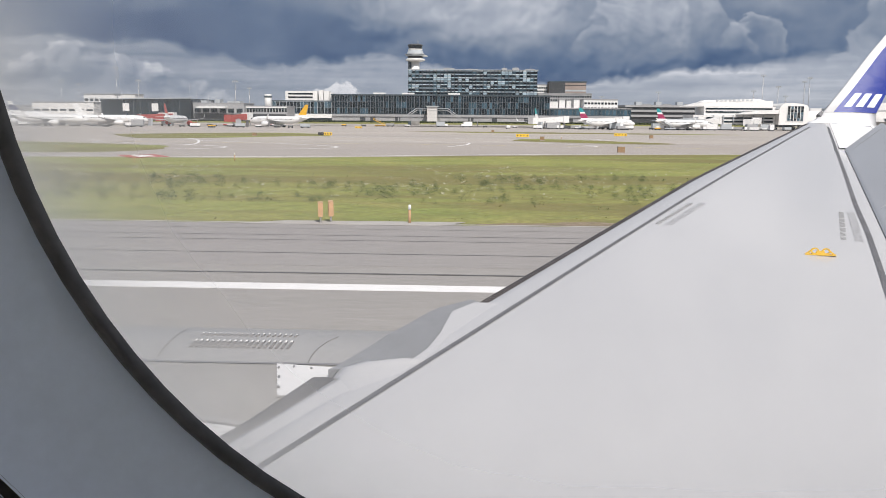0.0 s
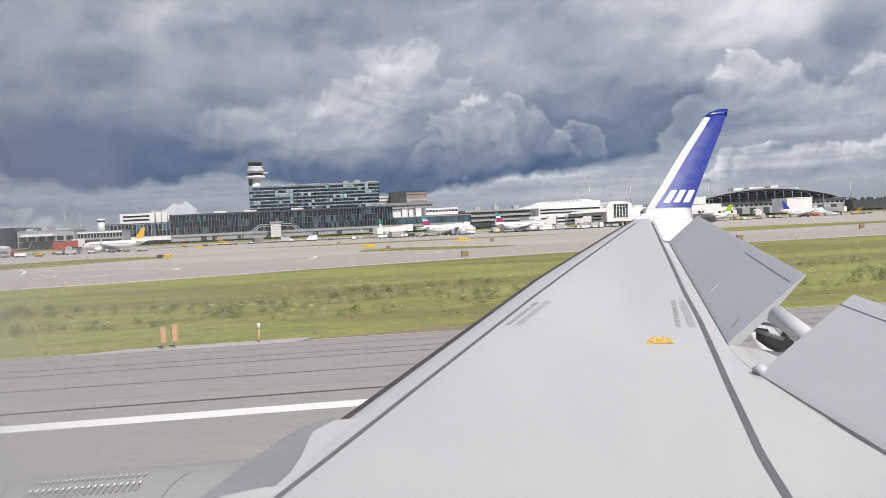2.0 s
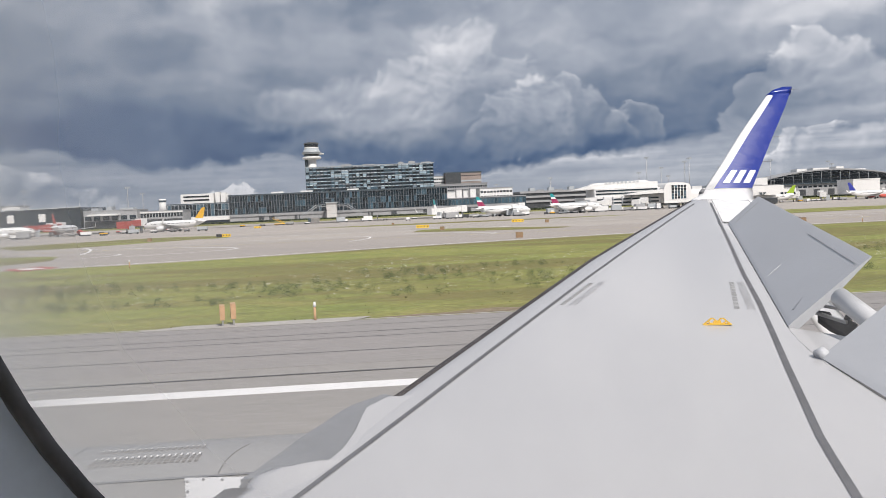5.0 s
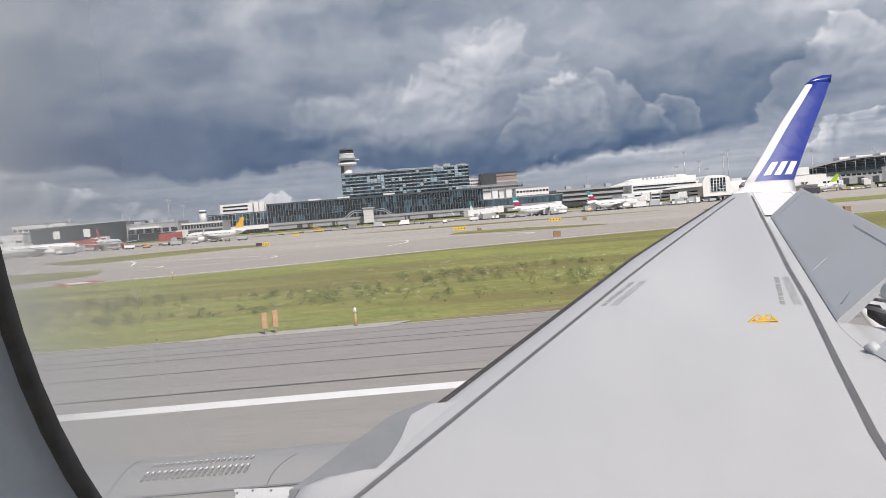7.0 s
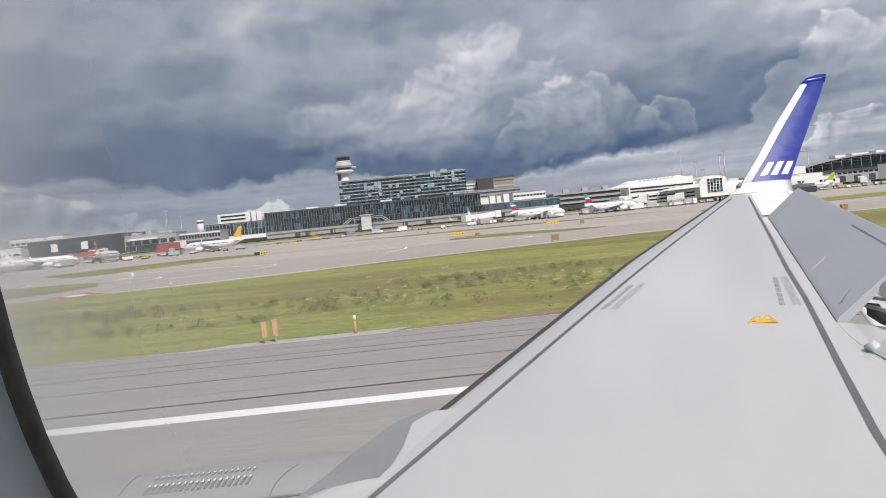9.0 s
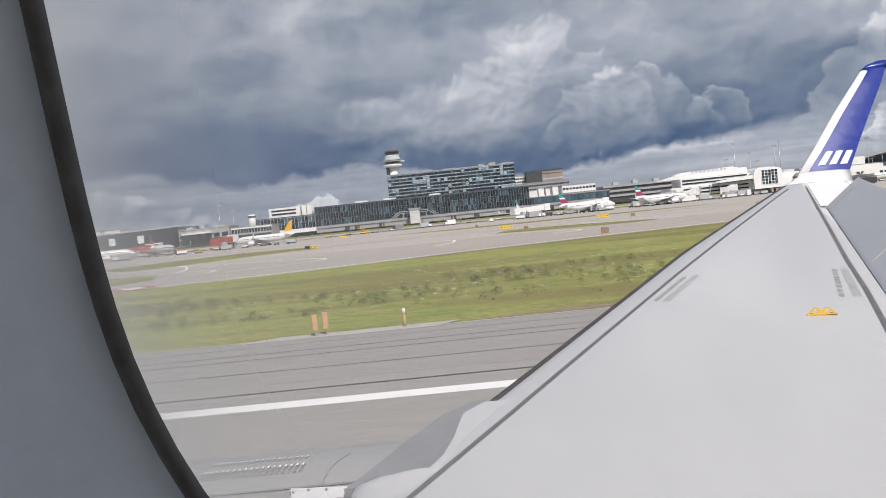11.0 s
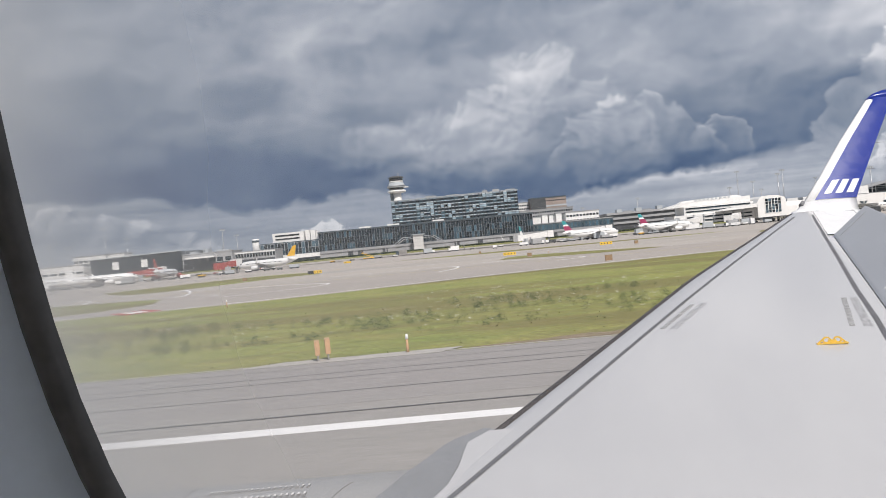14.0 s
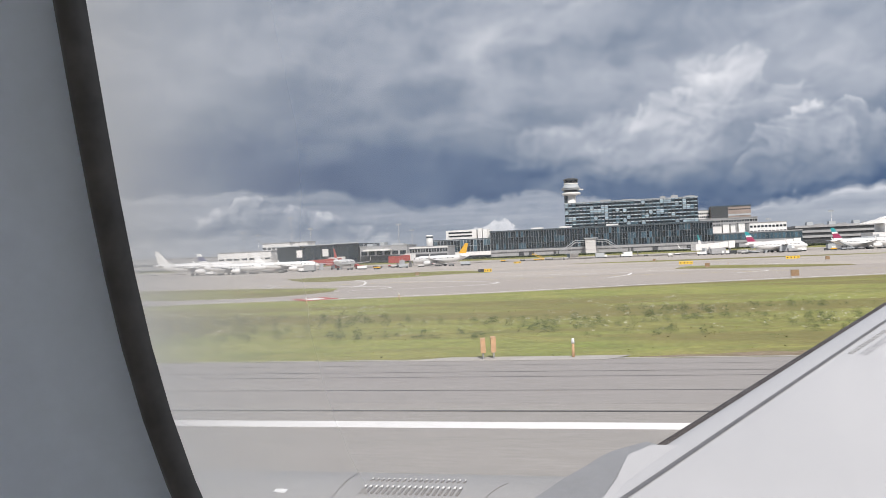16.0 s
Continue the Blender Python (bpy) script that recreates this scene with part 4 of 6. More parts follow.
def tufts():
    rng = random.Random(5)
    verts, faces = [], []

    def blade(x, y, h, w, lean):
        a = rng.uniform(0, math.tau)
        dx, dy = math.cos(a) * w, math.sin(a) * w
        lx, ly = rng.uniform(-lean, lean), rng.uniform(-lean, lean)
        i = len(verts)
        verts.extend(((x - dx, y - dy, 0), (x + dx, y + dy, 0), (x + lx, y + ly, h)))
        faces.append((i, i + 1, i + 2))
    for _ in range(6000):
        y = 33.9 + (rng.random() ** 1.7) * 80
        x = rng.uniform(-1.0, 1.25) * (14 + y * 1.0)
        if y > 112:
            continue
        p = noise.noise((x * 0.07, y * 0.12, 0.0))
        if rng.random() > 0.55 + 0.8 * p:
            continue
        h = rng.uniform(0.02, 0.06) * (1.4 + p)
        blade(x, y, h, rng.uniform(0.03, 0.09), 0.12)
    me = bpy.data.meshes.new("grass_tufts")
    me.from_pydata(verts, [], faces)
    me.materials.append(grass)
    tagged(new("grass_tufts", me), "short uneven grass blades beside the runway", "grass", kind="stuff")

    def weeds(name, n, mat, label, low, high, size, flat_top):
        verts.clear(), faces.clear()
        for _ in range(n):
            y = rng.uniform(low, high)
            x = rng.uniform(-95, 85)
            if noise.noise((x * 0.05, y * 0.10, 3.0)) < -0.10 or (x < 10 and y > 60 + max(0.0, x + 60) * 0.6):
                continue
            k = rng.uniform(0.4, 1.35) * size
            for _ in range(rng.randint(110, 190) if not flat_top else rng.randint(5, 14)):
                px, py = rng.gauss(0, 0.20) * k, rng.gauss(0, 0.20) * k
                pz = max(0.03, (0.75 - 0.9 * math.hypot(px, py) / k * 0.7) * k * rng.uniform(0.2, 1.0))
                if flat_top:
                    pz = k * rng.uniform(0.8, 1.1)
                i = len(verts)
                s = rng.uniform(0.028, 0.055) * (1.7 if flat_top else k * 1.1)
                c = Vector((x + px, y + py, pz))
                for _ in range(3):
                    verts.append(c + Vector((rng.uniform(-s, s), rng.uniform(-s, s), rng.uniform(-s, s) * (0.3 if flat_top else 1))))
                faces.append((i, i + 1, i + 2))
        me = bpy.data.meshes.new(name)
        me.from_pydata(verts, [], faces)
        me.materials.append(mat)
        tagged(new(name, me), label, "weeds", kind="stuff")
    weeds("weeds", 2100, leaf, "dark green weeds standing in the grass", 42, 61, 0.66, False)
    weeds("weeds", 150, leaf, "low dark weeds along the runway edge", 34.0, 36.5, 0.30, False)
    weeds("wild_flowers", 2300, flower, "small white wild flowers in the grass", 42, 66, 0.62, True)


tufts()


HOME = set(bpy.data.objects)      # all that stands beside the wing; the airfield beyond is set out from its own origin

# ---- airfield: taxiways, grass, markings ----


def flat(name, pts, z, mat, label, category, kind="structure"):
    bm = bmesh.new()
    slab(bm, [(x, y, z) for x, y in pts], (0, 0, -0.015))
    return tagged(part(name, bm, mat), label, category, kind=kind)


def smooth_path(pts, n=8):
    """A soft curve through points."""
    out = []
    P = [Vector(p) for p in pts]
    P = [P[0]] + P + [P[-1]]
    for i in range(1, len(P) - 2):
        for k in range(n):
            t = k / n
            a, b, c, d = P[i - 1], P[i], P[i + 1], P[i + 2]
            out.append(0.5 * ((2 * b) + (c - a) * t + (2 * a - 5 * b + 4 * c - d) * t * t + (3 * b - a - 3 * c + d) * t ** 3))
    return out + [P[-2]]


def ribbon(name, pts, width, z, mat, label, category):
    bm = bmesh.new()
    pts = smooth_path([Vector((x, y)) for x, y in pts])
    rows = []
    for i, p in enumerate(pts):
        d = (pts[min(i + 1, len(pts) - 1)] - pts[max(i - 1, 0)]).normalized()
        nrm = Vector((-d.y, d.x)) * width / 2
        rows.append((bm.verts.new((*(p + nrm), z)), bm.verts.new((*(p - nrm), z))))
    for a, b in zip(rows, rows[1:]):
        bm.faces.new((a[0], a[1], b[1], b[0]))
    bmesh.ops.recalc_face_normals(bm, faces=bm.faces[:])
    return tagged(part(name, bm, mat), label, category, kind="structure")


concrete = material("concrete", (0.42, 0.40, 0.37), 0.9, vary=0.12, scale=0.6, fine=9)
EDGE = [(-900, 80), (-300, 80), (-140, 82), (-96, 86), (-76, 90), (-62, 91), (-48, 95), (-27, 105), (0, 114), (20, 117), (45, 117), (120, 118), (300, 122), (2200, 130)]
edge = smooth_path([Vector(p) for p in EDGE])
apron = [(p.x, p.y) for p in edge] + [(2200, 905), (-900, 905)]
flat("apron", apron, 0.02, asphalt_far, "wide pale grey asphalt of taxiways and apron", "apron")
ribbon("taxiway", [(x, y + 29.0) for x, y in EDGE[1:]], 52.0, 0.025, asphalt_near, "grey asphalt taxiway along the grass", "taxiway")
ribbon("taxiway_edge_line", [(x, y + 2.2) for x, y in EDGE], 0.5, 0.030, line_white, "thin pale taxiway edge line", "line")
flat("runway_shoulder", [(-2500, 24.2), (2500, 24.2), (2500, 33.7), (-2500, 33.7)], 0.028, asphalt_dark, "darker asphalt shoulder with long tar joints", "shoulder")


def along(y, sway):
    """A long line beside the runway that wanders a little."""
    return [(x, y + sway * math.sin(x * 0.37 + y)) for x in range(-1500, 1501, 25)]


for i, (y, w) in enumerate(((23.0, 0.13), (26.4, 0.10), (29.2, 0.08), (30.4, 0.08), (32.2, 0.05))):
    ribbon("tar_joint", along(y, 0.03), w, 0.033, tar, "long dark tar joint in the asphalt", "joint")
ribbon("gravel_edge", along(33.85, 0.05), 0.22, 0.040, concrete, "pale narrow strip where asphalt meets grass", "edge")
ISLES = (
    [(-24, 182), (-14, 172), (0, 163), (8, 168), (2, 181), (-10, 199), (-20, 203)], [(48, 204), (72, 200), (130, 214), (150, 236), (120, 258), (66, 256), (50, 232)],
    [(-128, 219), (-104, 178), (-89, 188), (-78, 212), (-70, 217), (-79, 248), (-101, 261)], [(-230, 118), (-130, 108), (-94, 101), (-80, 102), (-75, 112), (-77, 121), (-84, 132), (-124, 148), (-230, 168)],
    [(170, 170), (420, 176), (900, 190), (900, 214), (420, 206), (180, 196)], [(-60, 330), (-30, 300), (10, 296), (60, 300), (40, 318), (-20, 332)])
for pts in ISLES:
    c = smooth_path([Vector(p) for p in pts + pts[:1]])
    flat("grass_island", [(p.x, p.y) for p in c[:-1]], 0.045, grass, "low grass island between taxiways", "grass")
for pts, m in (([(-33, 242), (-5, 214), (1, 178), (15, 168), (60, 162), (200, 158)], line_white), ([(-200, 150), (-60, 150), (-4, 143), (12, 140), (60, 143)], line_yellow),
               ([(-120, 158), (-88, 141), (-73, 131), (-69, 124), (-72, 117), (-84, 109)], line_white), ([(-90, 166), (-66, 147), (-55, 135), (-53, 128), (-56, 122), (-66, 116)], line_white), ([(-30, 176), (-18, 164), (-11, 152), (-11, 146), (-16, 141)], line_white),
               ([(-160, 250), (-60, 258), (20, 275), (120, 285)], line_yellow), ([(25, 228), (40, 216), (44, 200), (34, 186)], line_white),
               ([(-420, 372), (-198, 273), (-144, 251), (-72, 211), (0, 196)], line_white), ([(-170, 216), (-133, 185), (-107, 162), (-98, 144), (-95, 133)], line_white),
               ([(-96, 184), (-88, 168), (-82, 151), (-79, 140), (-78, 132)], line_white), ([(-60, 172), (-36, 167), (-33, 152), (-36, 138)], line_white)):
    ribbon("taxi_line", pts, 0.45, 0.034, m, "curved painted taxiway line", "line")
# holding position marking: red field with white bars
flat("holding_mark", [(-72, 93.5), (-69.3, 97.5), (-65.6, 92.5), (-68.2, 88.5)], 0.038, material("red_field", (0.45, 0.09, 0.07), 0.8), "red painted mandatory marking on the taxiway", "marking")
flat("holding_mark", [(-70.6, 93.6), (-69.2, 95.4), (-67.0, 92.4), (-68.4, 90.6)], 0.043, line_white, "white painted bar on the red marking", "marking")
# gravel pads beside the runway
flat("concrete_pad", [(-41.0, 33.4), (-32.5, 33.4), (-31.5, 34.6), (-39.0, 34.5)], 0.05, concrete, "pale concrete pad beside the runway", "pad")
# bare soil where the grass has worn away along the asphalt
rng = random.Random(8)
soil = material("soil", (0.26, 0.20, 0.155), 0.95, vary=0.35, scale=1.2, fine=9, second=(0.20, 0.17, 0.10), spec=0.1)
near = [(x * 0.5, 34.02) for x in range(-62, -29)]
flat("bare_soil", near + [(x + rng.uniform(-0.2, 0.2), 34.05 + (1.2 * min(1.0, (x + 31) / 5, (-15 - x) / 4) + 0.1) * rng.uniform(0.55, 1.1)) for x, _ in reversed(near)], 0.048, soil, "brown bare soil along the asphalt edge", "soil")
# manhole-like patches in the shoulder
for x, y, r in ((-47.9, 25.3, 0.28),):
    flat("asphalt_patch", [(x + 1.4 * r * math.cos(a), y + r * math.sin(a)) for a in [k * math.tau / 16 for k in range(16)]], 0.034, material("patch_tar", (0.16, 0.157, 0.157), 0.8), "round dark patch in the runway asphalt", "patch")

# ---- signs and markers ----
sign_yellow = material("sign_yellow", (0.80, 0.52, 0.04), 0.5, vary=0.06)
sign_black = material("sign_black", (0.03, 0.03, 0.03), 0.5)
sign_back = material("sign_back", (0.30, 0.30, 0.29), 0.6, vary=0.1)
cabinet_brown = material("cabinet_brown", (0.30, 0.19, 0.10), 0.7, vary=0.12)
orange = material("orange_paint", (0.60, 0.36, 0.19), 0.6, vary=0.12, scale=4)
white_paint = material("white_paint", (0.78, 0.78, 0.77), 0.55, vary=0.04, scale=0.2, fine=3)


def taxi_sign(x, y, w, h, face, bars, black=0.0):
    t = thing("taxiway_sign", "yellow lit taxiway sign with dark bars, on short legs", "sign", "taxiway signs", at=pose(x, y, 0.02))
    part("panel", boxm(-w / 2, w / 2, -0.12, 0.12, 0.30, 0.30 + h), face, t)
    if black:
        part("dark_field", boxm(-w / 2 - 0.01, -w / 2 + w * black, -0.14, -0.10, 0.29, 0.31 + h), sign_black, t, "black field of the sign")
    n = bars
    for i in range(n):
        u = -w / 2 + w * (black + (1 - black) * (i + 0.5) / n)
        part("bar", boxm(u - w * 0.035, u + w * 0.035, -0.135, -0.11, 0.30 + h * 0.25, 0.30 + h * 0.75), sign_black, t)
    for s in (-1, 1):
        part("leg", boxm(s * w * 0.35 - 0.04, s * w * 0.35 + 0.04, -0.04, 0.04, 0, 0.31), sign_back, t)
    return t


for x, y, w, h, n, b in ((-20, 214, 4.6, 1.0, 4, 0), (-70, 212, 5.0, 1.0, 3, 0.42), (66, 205, 4.6, 1.0, 4, 0), (-96, 400, 5.0, 1.1, 2, 0), (9, 240, 5.0, 1.0, 4, 0), (150, 182, 4.0, 1.0, 3, 0), (300, 185, 4.6, 1.0, 3, 0.3)):
    taxi_sign(x, y, w * 0.7, h * 0.75, sign_yellow, n, b)
for x, y in ((-11.5, 116), (-26, 310), (-17, 187), (-87, 208), (14, 222), (34, 124), (80, 160)):
    t = thing("equipment_box", "small brown airfield cabinet on a plinth", "cabinet", "airfield cabinets", at=pose(x, y, 0.02) @ Matrix.Scale(0.6, 4))
    part("plinth", boxm(-0.9, 0.9, -0.5, 0.5, 0, 0.18), concrete, t)
    part("body", boxm(-0.8, 0.8, -0.42, 0.42, 0.18, 1.5), cabinet_brown, t)
    part("lid", boxm(-0.86, 0.86, -0.48, 0.48, 1.5, 1.58), concrete, t)
for x, y, h in ((-37.5, 34.1, 0.82), (-37.1, 34.3, 0.86)):
    t = thing("marker_board", "tall narrow orange marker board beside the runway", "marker", "marker boards", at=pose(x, y, 0.05, 0, 0, 12))
    part("board", boxm(-0.10, 0.10, -0.35, 0.35, 0.25, h), orange, t)
    part("post", boxm(-0.03, 0.03, -0.30, -0.24, 0.0, 0.3), sign_back, t)
    part("post", boxm(-0.03, 0.03, 0.24, 0.30, 0.0, 0.3), sign_back, t)
for x, y in ((-33.8, 34.2), (-56, 85), (-11, 205), (-89, 113), (-86, 111.5), (24, 80), (40, 118), (-64, 79)):
    t = thing("edge_marker", "slim orange and white edge marker post", "marker", "edge markers", at=pose(x, y, 0.0))
    bm = bmesh.new()
    tube(bm, (0, 0, 0), (0, 0, 0.62), 0.06, 0.05, 8)
    part("stake", bm, orange, t)
    bm = bmesh.new()
    tube(bm, (0, 0, 0.60), (0, 0, 0.80), 0.07, 0.05, 8)
    part("cap", bm, white_paint, t)

# ---- buildings ----
glass_dark = material("glass_dark", (0.014, 0.024, 0.032), 0.10, vary=0.3, scale=0.05, fine=0.4, spread=0.5, spec=0.5)
glass_blue = material("glass_blue", (0.055, 0.105, 0.14), 0.15, vary=0.2, scale=0.05, fine=0.4, spread=0.5, spec=0.6)
glass_pale = material("glass_pale", (0.33, 0.43, 0.50), 0.25, vary=0.1, spread=0.3, spec=0.6)
frame_grey = material("frame_grey", (0.046, 0.068, 0.082), 0.5, vary=0.1, scale=0.1, fine=1)
frame_pale = material("frame_pale", (0.42, 0.45, 0.47), 0.5, vary=0.08, scale=0.1, fine=1)
panel_pale = material("panel_pale", (0.55, 0.62, 0.66), 0.4, vary=0.06, spread=0.15)
mull_grey = material("mull_grey", (0.13, 0.15, 0.17), 0.5, vary=0.1)
hall_dark = material("hall_dark", (0.055, 0.06, 0.065), 0.45, vary=0.15, scale=0.06, fine=0.8)
core_grey = material("core_grey", (0.58, 0.57, 0.55), 0.6, vary=0.06, scale=0.2, fine=2)
roof_grey = material("roof_grey", (0.33, 0.335, 0.34), 0.7, vary=0.12, scale=0.08, fine=1)
clad_white = material("clad_white", (0.76, 0.755, 0.74), 0.55, vary=0.05, scale=0.05, fine=0.7, streak=(1, 1, 0.3))
clad_grey = material("clad_grey", (0.36, 0.365, 0.37), 0.6, vary=0.1, scale=0.05, fine=0.7)
brick_tan = material("brick_tan", (0.33, 0.265, 0.23), 0.8, vary=0.12, scale=0.08, fine=1)
red_paint = material("red_paint", (0.40, 0.075, 0.06), 0.5, vary=0.08)
yellow_paint = material("yellow_paint", (0.82, 0.46, 0.02), 0.5, vary=0.06)
tyre = material("tyre", (0.03, 0.03, 0.03), 0.85)
steel = material("steel", (0.42, 0.43, 0.44), 0.45, metal=0.6, vary=0.1)


def shared(name, bm, mat):
    me = bpy.data.meshes.new(name)
    bm.normal_update()
    bm.to_mesh(me)
    bm.free()
    me.materials.append(mat)
    return me


def place(name, me, parent, x, y, z):
    ob = new(name, me)
    ob.parent = parent
    ob.location = (x, y, z)
    return ob


def hotel():
    """High slab hotel: dark glass front, each floor a row of windows under a row of small pale panels."""
    x0, x1, yf, z1 = -92.5, 4.6, 640.0, 37.6
    t = thing("hotel_building", "long dark glass hotel slab with rows of pale panels", "building", at=pose(0, 0, 0.0))
    part("wall", boxm(x0, x1, yf, yf + 16, 0, z1), frame_grey, t, "dark grey curtain wall")
    part("roof", boxm(x0 - 0.4, x1 + 0.4, yf - 0.5, yf + 16.4, z1, z1 + 0.5), frame_pale, t, "thin pale roof edge")
    rng = random.Random(3)
    n, rows = 36, 8
    w, h = (x1 - x0) / n, (z1 - 17.0) / rows
    window = [shared("window", boxm(-w * 0.46, w * 0.46, -0.12, 0.05, 0, 1.45), m) for m in (glass_dark, glass_blue, glass_pale)]
    panel = [shared("panel", boxm(-w * k, w * k, -0.20, 0.05, 0, 0.62), m) for k, m in ((0.40, glass_pale), (0.28, frame_pale), (0.42, panel_pale))]
    for r in range(rows):
        z = 17.1 + r * h
        part("floor_band", boxm(x0, x1, yf - 0.24, yf, z + 1.50, z + 1.64), mull_grey, t, "grey slab edge")
        run = 0
        for i in range(n):
            if run == 0 and rng.random() < 0.05:
                run = rng.randint(2, 5)
            x = x0 + w * (i + 0.5)
            place("window", window[2 if run and rng.random() < 0.7 else rng.choices((0, 1, 2), (0.72, 0.22, 0.06))[0]], t, x, yf, z)
            place("panel", panel[2 if run else rng.choices((0, 1, 2), (0.55, 0.35, 0.10))[0]], t, x, yf, z + 1.72)
            run = max(0, run - 1)
    for xa, xb, k in ((-66, -58, 1.2), (-50, -40, 0.7), (-22, -18, 1.5), (-14, -9, 1.8), (-4, 3, 0.9)):
        part("roof_plant", boxm(xa, xb, yf + 4, yf + 10, z1 + 0.5, z1 + 0.5 + k), clad_grey, t)
    for x in (-60, -20, -12, 0):
        bm = bmesh.new()
        tube(bm, (x, yf + 6, z1 + 0.5), (x, yf + 6, z1 + 4.0), 0.10, 0.05, 6)
        part("roof_mast", bm, steel, t)


def glass_front(t, x0, x1, yf, z0, z1, cols, rows, mats, thick=0.18, mull=frame_pale, seed=1):
    """A curtain wall of separate panes between mullions."""
    rng = random.Random(seed)
    w, h = (x1 - x0) / cols, (z1 - z0) / rows
    panes = [shared("pane", boxm(-w * 0.44, w * 0.44, -0.05, 0.05, 0.08, h - 0.08), m) for m in mats]
    bar = shared("mullion", boxm(-thick / 2, thick / 2, -0.28, 0.05, 0, z1 - z0), mull)
    for i in range(cols):
        for r in range(rows):
            place("pane", panes[min(int(rng.random() ** 1.6 * len(mats)), len(mats) - 1)], t, x0 + w * (i + 0.5), yf, z0 + r * h)
    for i in range(cols + 1):
        place("mullion", bar, t, x0 + w * i, yf, z0)
    for r in range(rows + 1):
        part("transom", boxm(x0, x1, yf - 0.2, yf + 0.05, z0 + r * h - 0.08, z0 + r * h + 0.08), mull, t)


def terminal():
    t = thing("terminal_building", "long low terminal with a dark glass front", "building")
    part("wall", boxm(-139.4, 9.0, 576.3, 600, 0, 17.0), frame_grey, t)
    part("roof", boxm(-140, 9.6, 575.2, 601, 17.0, 17.9), frame_grey, t, "dark flat roof edge")
    glass_front(t, -139.4, 9.0, 576.0, 4.6, 17.0, 84, 3, (glass_dark, glass_dark, glass_dark, glass_blue), 0.20, mull_grey, seed=4)
    part("plinth_wall", boxm(-139.4, 60, 574.6, 576.3, 2.9, 4.4), roof_grey, t, "pale band above the ground floor")
    part("ground_floor", boxm(-139.4, 60, 575.4, 576.2, 0, 2.9), clad_grey, t, "grey ground floor")
    for x in (-120, -113, -96, -46, -30, -8, 22, 40):
        part("gate", boxm(x, x + 3.6, 575.2, 575.5, 0, 2.5), hall_dark, t, "dark service gate")
    rng = random.Random(2)
    for x in range(-136, 58, 7):
        part("pier", boxm(x, x + 0.8, 574.9, 575.4, 0, 2.9), roof_grey, t)
    for xa, xb in ((-112, -104), (-92, -84), (-60, -52)):
        part("roof_box", boxm(xa, xb, 584, 592, 17.9, 19.2), clad_white, t)
    u = thing("terminal_annex", "white clad annex with a dark glass strip below", "building")
    part("wall", boxm(-184, -139.6, 577, 600, 0, 13.4), frame_grey, u)
    glass_front(u, -183, -140, 576.7, 4.4, 12.6, 18, 2, (glass_dark, glass_blue), seed=9)
    part("upper_floor", boxm(-172, -150, 578, 598, 13.4, 19.8), clad_white, u, "white clad upper floor")
    for z in (15.0, 17.4):
        part("window_band", boxm(-170, -153, 577.8, 578, z, z + 1.1), glass_dark, u)
    for xa, xb, z in ((-149, -146, 20.4), (-145.4, -142, 20.0), (-141.6, -139.7, 18.8)):
        part("shaft", boxm(xa, xb, 579, 588, 13.4, z), clad_white, u)
    part("plinth_wall", boxm(-184, -139.6, 575.2, 577, 1.6, 4.2), clad_white, u)
    # kiosk with two open stairs
    k = thing("stair_house", "white stair house with two open flights of stairs", "building")
    part("core", boxm(-73.2, -66.6, 560, 566, 0, 9.6), core_grey, k)
    for z in (2.4, 4.8, 7.2):
        part("joint", boxm(-73.2, -66.6, 559.9, 560, z, z + 0.12), clad_grey, k)
    part("canopy", boxm(-74.0, -65.8, 559, 574, 9.6, 10.2), frame_pale, k)
    part("bridge", boxm(-71, -68.5, 566, 576, 6.2, 9.2), frame_pale, k)
    for s, xa in ((-1, -73.2), (1, -66.6)):
        bm = bmesh.new()
        beam(bm, (xa, 562, 7.4), (xa + s * 7, 562, 7.4), 2.4, 0.35)
        beam(bm, (xa + s * 6.6, 562, 7.4), (xa + s * 17, 562, 0.6), 2.4, 0.4)
        part("flight", bm, clad_grey, k, "open stair flight")
        for o in (-1.2, 1.2):
            bm = bmesh.new()
            beam(bm, (xa, 562 + o, 8.6), (xa + s * 7, 562 + o, 8.6), 0.16, 0.3)
            beam(bm, (xa + s * 7, 562 + o, 8.6), (xa + s * 17, 562 + o, 1.8), 0.16, 0.3)
            part("handrail", bm, frame_pale, k)
        for u_ in (4.5, 9.5, 13):
            part("post", boxm(xa + s * u_ - 0.15, xa + s * u_ + 0.15, 561.8, 562.2, 0, 7.2 if u_ < 7 else 7.2 - (u_ - 6.6) * 0.65), steel, k)


